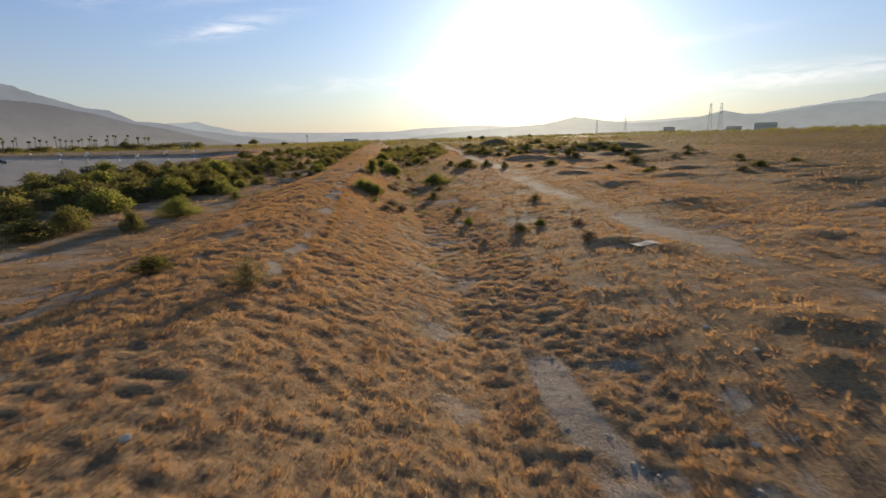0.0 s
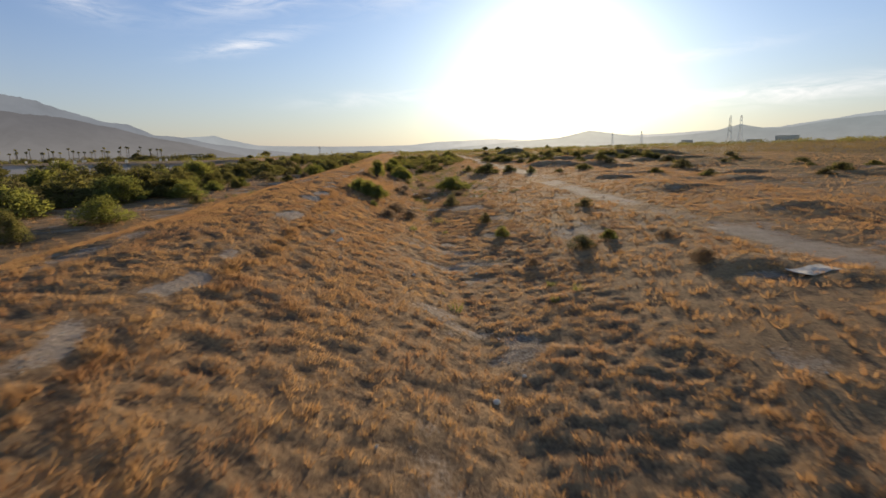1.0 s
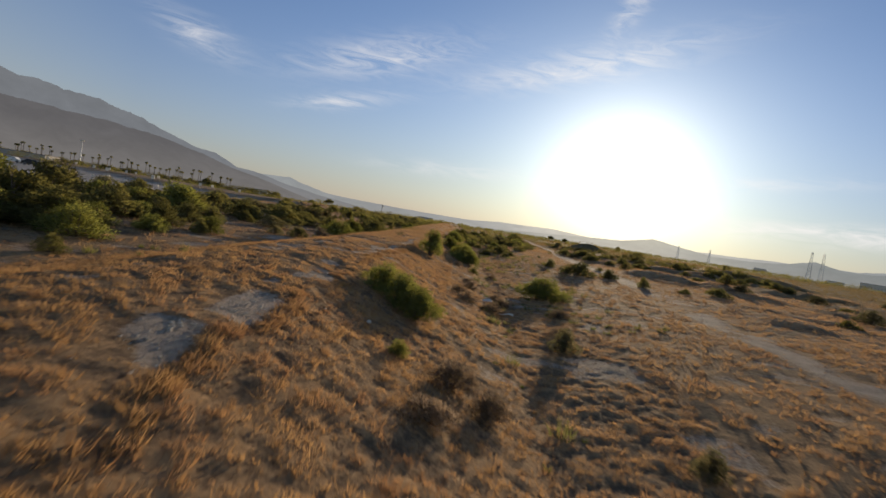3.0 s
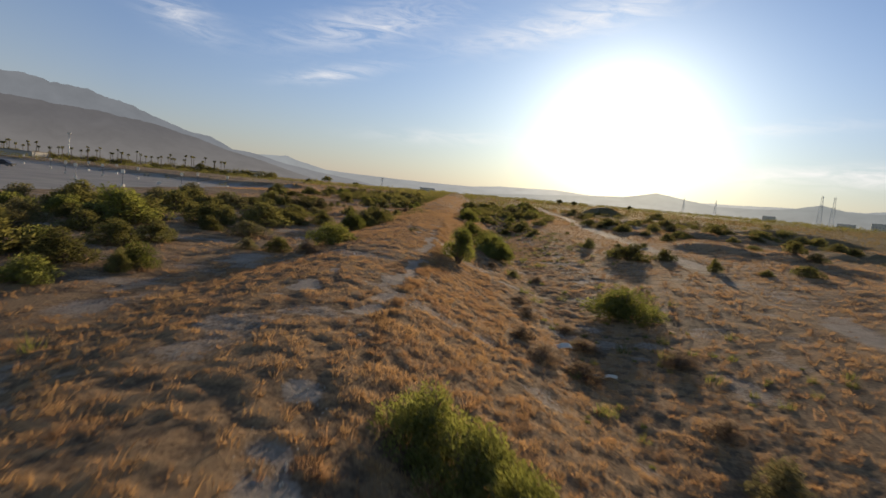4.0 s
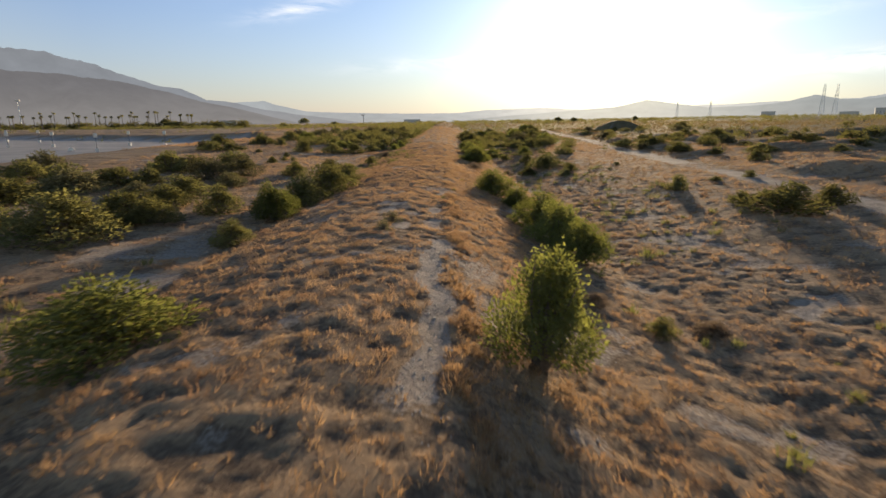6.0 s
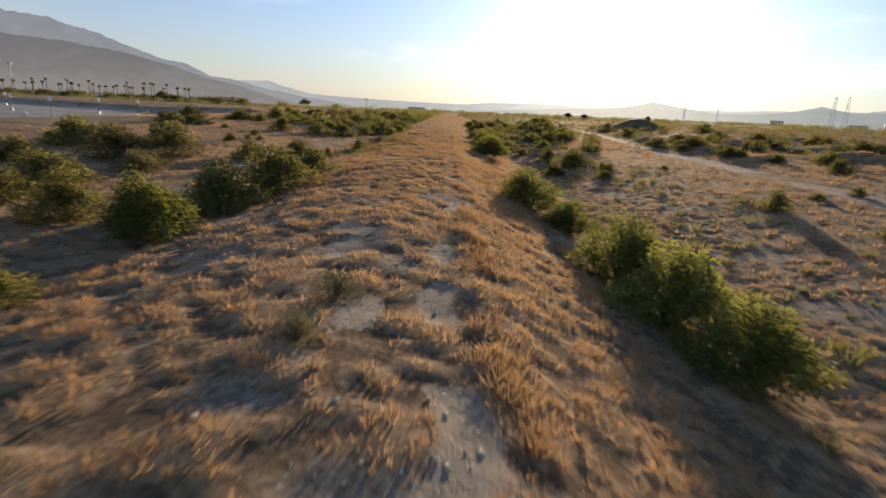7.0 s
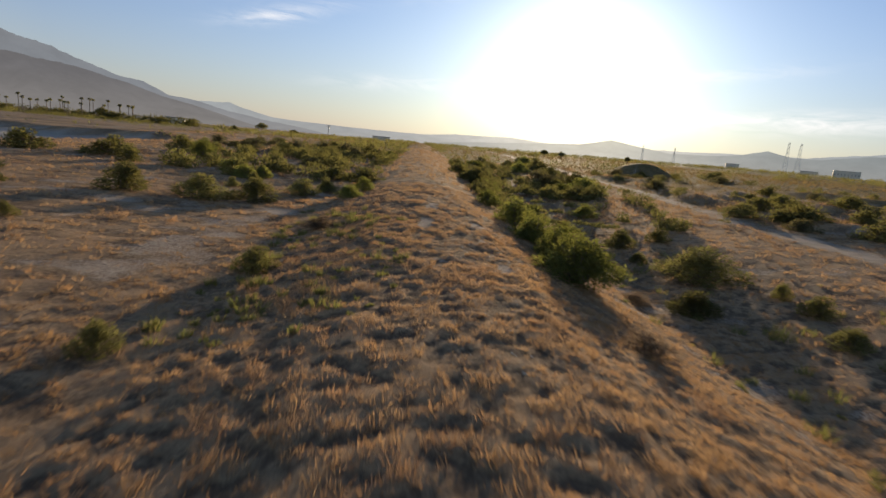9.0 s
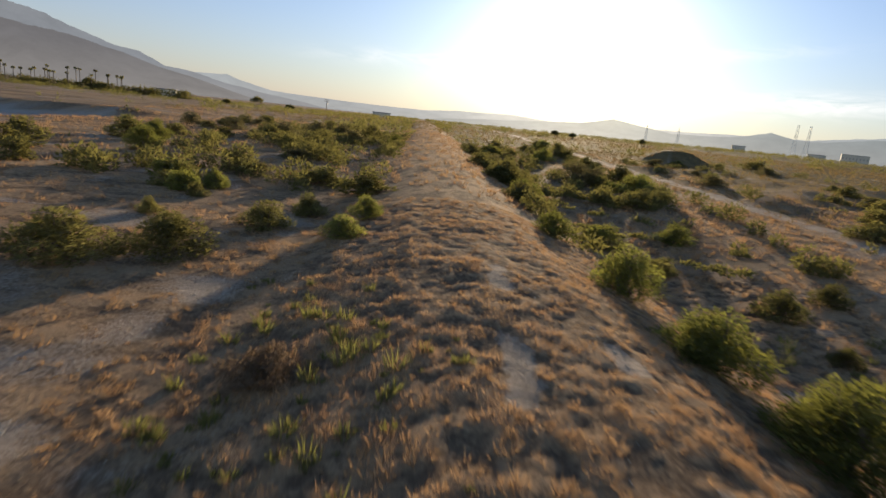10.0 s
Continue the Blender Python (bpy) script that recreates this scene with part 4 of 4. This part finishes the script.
def far_scrub():
    """Scrub too far off to tell apart."""
    rng = np.random.RandomState(71)
    lobes = []
    for _ in range(3400):
        x, y = rng.uniform(-260, 420), rng.uniform(215, 620)
        if built(x, y) or abs(x - float(crest(y))) < 4 or layered(x, y, 60.0, 72) < 0.47:
            continue
        w = rng.uniform(1.0, 2.6)
        lobes.append((x, y, ground_z(x, y) + w * 0.35, w, w * 0.55))
    for _ in range(90):
        x, y = rng.uniform(-24, -9), rng.uniform(190, 285)
        w = rng.uniform(1.0, 2.0)
        lobes.append((x, y, ground_z(x, y) + w * 0.3, w, w * 0.6))
    for _ in range(40):
        x, y = rng.uniform(-100, -36), rng.uniform(172, 300)
        w = rng.uniform(0.7, 1.3)
        lobes.append((x, y, ground_z(x, y) + w * 0.3, w, w * 0.6))
    v, f = leaf_cloud(rng, lobes, 110000, 0.25)
    tagged(new("distant_scrub", mesh_from("distant_scrub", v, f, LEAF_DARK)), "dark scrub dotted over the distant plain", "scrub", kind="stuff")


far_scrub()


def thicket():
    """Scrub that has grown together along both feet of the dike, far ahead."""
    rng = np.random.RandomState(73)
    lobes = []
    for x0, x1, y0, y1, k in ((-23, -8.5, 128, 200, 150), (0.2, 8, 124, 200, 120), (8, 18, 126, 205, 50), (24, 60, 118, 200, 60)):
        for _ in range(k):
            x, y = rng.uniform(x0, x1), rng.uniform(y0, y1)
            w = rng.uniform(0.6, 1.4)
            for _ in range(3):
                a, b, s = x + rng.normal(0, w * 0.4), y + rng.normal(0, w * 0.4), w * rng.uniform(0.4, 0.7)
                lobes.append((a, b, ground_z(a, b) + w * rng.uniform(0.15, 0.55), s, s * 0.85))
    v, f = leaf_cloud(rng, lobes, 110000, 0.10)
    tagged(new("scrub_thicket", mesh_from("scrub_thicket", v, f, LEAF_DARK)), "olive scrub grown together along the dike's foot", "scrub", kind="stuff")


thicket()


# ---------------------------------------------------------------- weeds and stones
def weeds():
    """Upright green weeds on the dike's west slope and the east plain."""
    rng = np.random.RandomState(81)
    verts, faces, n = [], [], 0
    for u0, u1, y0, y1, k, tall in ((-5.6, -1.2, 74, 118, 760, 0.20), (-3, 3, 76, 100, 40, 0.17), (6, 16, 50, 120, 420, 0.30), (-8, -4, 40, 76, 40, 0.25), (6, 14, 20, 50, 60, 0.28)):
        y = rng.uniform(y0, y1, k)
        x = rng.uniform(u0, u1, k) + crest(y)
        keep = step(layered(x, y, 7.0, 83, 2), 0.42, 0.6) > rng.uniform(0, 1, k) * 0.8
        v, f = blades(rng, x[keep], y[keep], tall, 0.03, 34, 0.55)
        verts.append(v), faces.append(f + n)
        n += len(v)
    tagged(new("green_weeds", mesh_from("green_weeds", np.concatenate(verts), np.concatenate(faces), WEED)), "upright yellow-green weeds scattered through dry grass", "weeds", kind="stuff")


weeds()


def stone_mesh(seed, flat=0.6, fine=1):
    """A broken stone about 1 m across."""
    rng = np.random.RandomState(seed)
    bm = bmesh.new()
    bmesh.ops.create_icosphere(bm, subdivisions=fine, radius=0.5)
    for v in bm.verts:
        v.co *= 1 + (rng.uniform(-0.28, 0.22) if fine == 1 else 0.5 * noise.noise(v.co * 3.1 + Vector((seed, 0, 0))) + rng.uniform(-0.04, 0.04))
        v.co.z *= flat
    me = bpy.data.meshes.new("stone")
    bm.to_mesh(me)
    bm.free()
    return me


def rubble():
    """Gravel and small stones in the ditch, on the worn crest and along the gully."""
    rng = np.random.RandomState(91)
    base = [stone_mesh(s, rng.uniform(0.5, 0.8)) for s in range(4)]
    shapes = [(np.array([v.co for v in m.vertices]), np.array([p.vertices[:] for p in m.polygons])) for m in base]
    for m in base:
        bpy.data.meshes.remove(m)
    verts, faces, n = [], [], 0
    for u0, u1, y0, y1, k, small, big in ((5.2, 9.0, 8, 122, 1500, 0.04, 0.15), (0.2, 1.9, 16, 122, 5200, 0.03, 0.11), (2.5, 5.5, 56, 78, 420, 0.04, 0.17),
                                          (-2.5, 0.5, 48, 122, 500, 0.03, 0.08), (1.0, 3.4, 28, 44, 2400, 0.03, 0.12), (-3, 1.8, 62, 96, 1500, 0.02, 0.06), (8.5, 13, 5, 20, 300, 0.05, 0.2), (-11, -5, 55, 122, 600, 0.04, 0.14), (9, 20, 20, 110, 700, 0.04, 0.13)):
        y = rng.uniform(y0, y1, k)
        x = rng.uniform(u0, u1, k) + crest(y)
        keep = bare(x, y) > rng.uniform(0.05, 0.7, k) * (1.0 if big > 0.07 else 0.5)
        x, y = x[keep], y[keep]
        z = height(x, y)
        for a, b, c in zip(x, y, z):
            v, f = shapes[rng.randint(4)]
            s, t = 0.8 * small + 0.55 * (big - small) * rng.rand() ** 3, rng.uniform(0, math.tau)
            w = v * s
            w = np.stack([w[:, 0] * math.cos(t) - w[:, 1] * math.sin(t) + a, w[:, 0] * math.sin(t) + w[:, 1] * math.cos(t) + b, w[:, 2] + c + s * 0.12], 1)
            verts.append(w), faces.append(f + n)
            n += len(v)
    tagged(new("rubble", mesh_from("rubble", np.concatenate(verts), np.concatenate(faces), STONE)), "pale broken stones strewn over bare soil", "stones", kind="stuff")


rubble()


def stone(x, y, size, mat, name="boulder", label="pale boulder half sunk in the dry grass", flat=0.6):
    me = stone_mesh(int(x * 31 + y * 17) % 997, flat, 3 if size > 0.8 else 2)
    me.materials.append(mat)
    ob = new(name, me)
    ob.matrix_basis = pose(x, y, ground_z(x, y) + size * flat * 0.22, 0, 0, (x * 77 + y * 13) % 360) @ Matrix.Diagonal((size, size * 0.8, size, 1))
    return tagged(ob, label, name)


for x, y, s in ((11.7, 14.2, 0.42), (12.0, 12.4, 0.35), (5.5, 15.2, 0.22), (4.6, 18.7, 0.30), (5.3, 19.8, 0.2), (-0.9, 6.9, 0.35), (9.4, 8.6, 0.4), (33.0, 40.5, 0.6),
                (0.2, 43.1, 0.26), (5.5, 28.7, 0.28), (3.3, 26.7, 0.26), (1.2, 25.8, 0.26), (-4.4, 62.0, 0.22), (2.7, 63.1, 0.35), (-3.8, 73.4, 0.15), (8.5, 76.3, 0.25), (-4.7, 78.7, 0.13)):
    stone(x, y, s * 0.5, STONE if s > 0.3 else WHITE, label="whitish stone lying loose on the dry grass")


def sheet(x, y, long, wide, turn, tilt, mat, name, label):
    """A dumped board or sheet, buckled, lying on the ground."""
    rng = np.random.RandomState(int(x * 7 + y * 3) % 991)
    bm = bmesh.new()
    bmesh.ops.create_grid(bm, x_segments=6, y_segments=3, size=0.5)
    for v in bm.verts:
        v.co = Vector((v.co.x * long, v.co.y * wide, rng.uniform(-0.02, 0.02) + 0.05 * math.sin(v.co.x * 5)))
    made = bmesh.ops.extrude_face_region(bm, geom=bm.faces[:])
    for g in made["geom"]:
        if isinstance(g, bmesh.types.BMVert):
            g.co.z += 0.025
    ob = part(name, bm, mat)
    ob.matrix_basis = pose(x, y, ground_z(x, y) + 0.06, tilt, 2, turn)
    return tagged(ob, label, "debris")


sheet(3.6, 58.1, 0.75, 0.28, 12, 14, WHITE, "dumped_board", "pale weathered board dumped in the ditch")
sheet(4.6, 56.0, 0.70, 0.16, -6, 8, WHITE, "dumped_board", "narrow whitish plank lying in dry brush")
sheet(15.0, 25.1, 1.4, 0.7, 15, 1, CONCRETE, "concrete_slab", "broken pale concrete slab on the plain")
sheet(0.85, 28.2, 0.30, 0.2, 20, 10, PLASTIC, "plastic_sack", "crumpled white plastic sack in the grass")
sheet(0.5, 29.2, 0.16, 0.12, 70, 10, PLASTIC, "plastic_sack", "crumpled white plastic sack in the grass")


# ---------------------------------------------------------------- the lot and the town to the west
def marker_post(x, y, tall=2.1):
    thing = new("marker_post")
    bm = bmesh.new()
    tube(bm, [(0, 0, 0.3), (0, 0, tall)], [0.04, 0.035], 8)
    part("pole", bm, DARK_STEEL, thing)
    bm = bmesh.new()
    box(bm, (-0.24, -0.24, -0.1), (0.24, 0.24, 0.5))
    bmesh.ops.bevel(bm, geom=bm.edges[:], offset=0.05, segments=1, affect="EDGES")
    part("base", bm, WHITE, thing, "white-painted concrete base")
    bm = bmesh.new()
    box(bm, (-0.26, -0.1, tall - 0.1), (0.26, 0.1, tall + 0.5))
    bmesh.ops.bevel(bm, geom=bm.edges[:], offset=0.04, segments=1, affect="EDGES")
    part("lamp_box", bm, WHITE, thing, "white box head")
    thing.matrix_basis = pose(x, y, ground_z(x, y), 0, 0, (x * 31) % 40)
    return tagged(thing, "slim post with white head and white base on the lot", "post", "posts on the lot")


for x, y in ((-48.9, 114.5), (-53.0, 137.6), (-52.6, 155.5), (-81.3, 145.6), (-104, 170), (-103, 182), (-128, 190), (-70, 96), (-118, 150), (-78.8, 153), (-92.5, 178), (-71.6, 154), (-60.5, 158), (-66, 128)):
    marker_post(x, y)
stone(-59, 140.6, 0.9, WHITE, "white_bollard", "low white-painted bollard on the lot", 0.9)


def car(x, y, turn, mat, label):
    thing = new("car")
    bm = bmesh.new()
    side = [(-2.2, 0.35), (2.2, 0.35), (2.25, 0.75), (1.3, 0.92), (0.75, 1.42), (-1.1, 1.45), (-1.75, 0.98), (-2.25, 0.9)]
    rings = [[bm.verts.new((px, s * (0.88 if pz < 1.0 else 0.70), pz)) for px, pz in side] for s in (-1, 1)]
    bm.faces.new(rings[0])
    bm.faces.new(rings[1][::-1])
    for k in range(len(side)):
        j = (k + 1) % len(side)
        bm.faces.new((rings[0][j], rings[0][k], rings[1][k], rings[1][j]))
    bmesh.ops.recalc_face_normals(bm, faces=bm.faces[:])
    part("body", bm, mat, thing)
    for sx in (-1.4, 1.4):
        for sy in (-0.86, 0.86):
            bm = bmesh.new()
            tube(bm, [(sx, sy - 0.11, 0.33), (sx, sy + 0.11, 0.33)], [0.33, 0.33], 12)
            part("wheel", bm, DARK_STEEL, thing)
    for s in (-0.89, 0.89):
        bm = bmesh.new()
        box(bm, (-1.15, s * 0.86 - 0.02, 1.0), (0.7, s * 0.86 + 0.02, 1.32))
        part("window", bm, GLASS_DARK, thing)
    thing.matrix_basis = pose(x, y, ground_z(x, y), 0, 0, turn)
    return tagged(thing, label, "car", "parked cars")


CAR_PAINT = plain_material("dark_car_paint", (0.03, 0.03, 0.035), 0.3, 0.1, 1.0)
VAN_PAINT = plain_material("pale_car_paint", (0.55, 0.55, 0.55), 0.35, 0.05, 1.0)
car(-103, 155, 15, CAR_PAINT, "dark parked car on the paved lot")
car(-110, 157, 15, VAN_PAINT, "pale parked car on the paved lot")


def palm(seed, tall, label):
    """A fan palm: slim ringed trunk with a small ball of fronds."""
    rng = np.random.RandomState(seed)
    thing = new("palm_tree")
    bm = bmesh.new()
    bend = rng.uniform(-0.3, 0.3)
    tube(bm, [(bend * s * s, 0, -0.3 + s * (tall + 0.3)) for s in (0, 0.25, 0.5, 0.75, 1)], [0.30, 0.24, 0.21, 0.19, 0.17], 7)
    part("trunk", bm, PALM_TRUNK, thing)
    bm = bmesh.new()
    for k in range(26):
        a, up = math.tau * k / 26 + rng.uniform(-0.1, 0.1), rng.uniform(-0.9, 1.1)
        reach = rng.uniform(0.9, 1.5)
        root, side = Vector((bend, 0, tall)), Vector((-math.sin(a), math.cos(a), 0)) * 0.30
        mid = root + Vector((math.cos(a) * reach * 0.6, math.sin(a) * reach * 0.6, up * 0.6))
        tip = root + Vector((math.cos(a) * reach, math.sin(a) * reach, up - 0.5))
        vs = [bm.verts.new(p) for p in (root, mid - side, tip, mid + side)]
        bm.faces.new(vs)
    part("crown", bm, LEAF_DARK, thing)
    return tagged(thing, label, "palm tree", "row of palms")


def palm_row():
    rng = np.random.RandomState(95)
    masters = [palm(s, t, "tall fan palm in a row along the road") for s, t in ((1, 9.5), (2, 11.5), (3, 8.5))]
    placed = [False] * 3
    for k in range(88):
        x, y = -190 - 3.4 * k + rng.uniform(-3, 3), 457 - 0.6 * k + rng.uniform(-6, 6)
        j = rng.randint(3)
        m = pose(x, y, ground_z(x, y), 0, 0, rng.uniform(0, 360))
        if not placed[j]:
            masters[j].matrix_basis, placed[j] = m, True
        else:
            copy_thing(masters[j], m)


palm_row()


def hedge():
    """The dark roadside planting under the palms."""
    rng = np.random.RandomState(97)
    lobes = []
    for k in range(300):
        x, y = rng.uniform(-520, -150), 452 + rng.uniform(-10, 8)
        w = rng.uniform(2.2, 4.5)
        lobes.append((x, y, ground_z(x, y) + w * 0.5, w, w * 0.75))
    v, f = leaf_cloud(rng, lobes, 52000, 0.42)
    tagged(new("roadside_hedge", mesh_from("roadside_hedge", v, f, LEAF_DARK)), "dark roadside bushes under the palm row", "hedge", kind="stuff")


hedge()


def building(x, y, long, deep, tall, turn, mat, label, bays):
    """A plain flat-roofed building with a parapet, a band of windows and doors."""
    thing = new("building")
    bm = bmesh.new()
    box(bm, (-long / 2, -deep / 2, -1), (long / 2, deep / 2, tall))
    part("wall", bm, mat, thing)
    bm = bmesh.new()
    box(bm, (-long / 2 - 0.2, -deep / 2 - 0.2, tall), (long / 2 + 0.2, deep / 2 + 0.2, tall + 0.5))
    part("roof", bm, ROOF, thing)
    step_x = long / bays
    for k in range(bays):
        bm = bmesh.new()
        cx = -long / 2 + step_x * (k + 0.5)
        box(bm, (cx - step_x * 0.2, -deep / 2 - 0.06, tall * 0.56), (cx + step_x * 0.2, -deep / 2 + 0.05, tall * 0.72))
        part("window", bm, GREY_WALL, thing)
    thing.matrix_basis = pose(x, y, ground_z(x, y), 0, 0, turn)
    return tagged(thing, label, "building")


building(-172, 470, 11, 9, 4.5, 20, WHITE, "small white building across the open field", 3)
building(-181, 474, 9, 8, 3.6, 20, PALE_WALL, "low pale building across the open field", 3)
building(-40, 545, 14, 8, 3.2, 4, PALE_WALL, "low pale shed beyond the scrub", 5)
building(-350, 425, 60, 20, 4.0, 10, GREY_WALL, "long low grey building beyond the lot", 10)
building(636, 892, 34, 18, 15.0, -35, PALE_WALL, "large pale block on the far terrace", 8)
building(594, 915, 24, 16, 10.0, -35, PALE_WALL, "smaller pale block on the far terrace", 5)
building(520, 1000, 20, 14, 12.0, -27, PALE_WALL, "pale block on the far terrace", 5)


def beam(bm, a, b, r):
    tube(bm, [a, b], [r, r], 4)


def pylon(x, y, tall, turn):
    """A lattice transmission tower: four tapering legs, bracing, three cross-arms."""
    thing = new("transmission_tower")
    half = lambda s: tall * (0.052 * (1 - s) + 0.020)
    corners = ((-1, -1), (1, -1), (1, 1), (-1, 1))
    for cx, cy in corners:
        bm = bmesh.new()
        beam(bm, (cx * half(0), cy * half(0), -1), (cx * half(1), cy * half(1), tall), 0.22)
        part("leg", bm, STEEL, thing)
    bm = bmesh.new()
    levels = [k / 9 for k in range(10)]
    for s, t in zip(levels, levels[1:]):
        for (ax, ay), (bx, by) in zip(corners, corners[1:] + corners[:1]):
            beam(bm, (ax * half(s), ay * half(s), s * tall), (bx * half(t), by * half(t), t * tall), 0.10)
            beam(bm, (bx * half(s), by * half(s), s * tall), (ax * half(t), ay * half(t), t * tall), 0.10)
    part("bracing", bm, STEEL, thing)
    for s in (0.66, 0.80, 0.94):
        reach = tall * 0.13
        for side in (-1, 1):
            bm = bmesh.new()
            for dy in (-half(s), half(s)):
                beam(bm, (side * half(s), dy, s * tall), (side * reach, 0, s * tall + 0.6), 0.2)
            beam(bm, (side * half(s), 0, s * tall + 2.0), (side * reach, 0, s * tall + 0.6), 0.15)
            part("cross_arm", bm, STEEL, thing)
    thing.matrix_basis = pose(x, y, ground_z(x, y), 0, 0, turn)
    return tagged(thing, "steel lattice transmission tower against the hazy hills", "pylon", "transmission towers")


master = pylon(512, 853, 47, 55)
for x, y in ((528, 850), (590, 1560), (650, 1500)):
    copy_thing(master, pose(x, y, ground_z(x, y), 0, 0, 55))


def light_mast(x, y, tall):
    thing = new("light_mast")
    bm = bmesh.new()
    tube(bm, [(0, 0, -0.5), (0, 0, tall)], [0.45, 0.2], 8)
    part("mast", bm, STEEL, thing)
    bm = bmesh.new()
    box(bm, (-1.5, -0.4, tall - 0.6), (1.5, 0.4, tall + 0.6))
    part("lamp_head", bm, WHITE, thing)
    thing.matrix_basis = pose(x, y, ground_z(x, y), 0, 0, 0)
    return tagged(thing, "tall steel lighting mast behind the palms", "mast")


light_mast(-318, 455, 21)


def utility_pole(x, y, tall):
    thing = new("utility_pole")
    bm = bmesh.new()
    tube(bm, [(0, 0, -0.5), (0, 0, tall)], [0.22, 0.15], 7)
    part("pole", bm, BARK, thing)
    for z in (tall - 0.4, tall - 1.5):
        bm = bmesh.new()
        box(bm, (-1.6, -0.08, z), (1.6, 0.08, z + 0.2))
        part("cross_arm", bm, BARK, thing)
    bm = bmesh.new()
    tube(bm, [(0.4, 0, tall - 3.2), (0.4, 0, tall - 2.0)], [0.35, 0.35], 8)
    part("transformer", bm, STEEL, thing)
    thing.matrix_basis = pose(x, y, ground_z(x, y), 0, 0, 20)
    return tagged(thing, "wooden utility pole with cross-arms on the plain", "utility pole")


utility_pole(-76, 503, 9.5)


def field_tree(x, y, tall, wide):
    """A small round-headed tree, far off."""
    thing = new("tree")
    rng = np.random.RandomState(int(x * 3 + y) % 997)
    bm = bmesh.new()
    tube(bm, [(0, 0, -0.3), (0.1, 0, tall * 0.35), (0, 0.1, tall * 0.6)], [0.22, 0.16, 0.08], 6)
    for k in range(4):
        a = math.tau * k / 4 + 0.4
        tube(bm, [(0.1, 0, tall * 0.35), (math.cos(a) * wide * 0.3, math.sin(a) * wide * 0.3, tall * 0.68)], [0.10, 0.04], 5)
    part("trunk", bm, BARK, thing)
    lobes = [(math.cos(a) * wide * 0.26, math.sin(a) * wide * 0.26, tall * rng.uniform(0.52, 0.75), wide * 0.26, tall * 0.2) for a in (math.tau * k / 6 for k in range(6))]
    lobes.append((0, 0, tall * 0.8, wide * 0.25, tall * 0.2))
    v, f = leaf_cloud(rng, lobes, 2600, 0.24)
    part("crown", mesh_from("crown", v, f, LEAF_DARK), LEAF_DARK, thing)
    thing.matrix_basis = pose(x, y, ground_z(x, y))
    return tagged(thing, "small round-headed tree on the open plain", "tree", "scattered trees")


for x, y, tall, wide in ((48, 330, 2.9, 3.4), (56, 332, 2.6, 3.2), (85, 330, 2.8, 2.4), (-115, 470, 6.5, 9.0), (-210, 452, 7.5, 7.5), (-72, 380, 3.6, 4.5), (-100, 372, 3.0, 4.0)):
    field_tree(x, y, tall, wide)
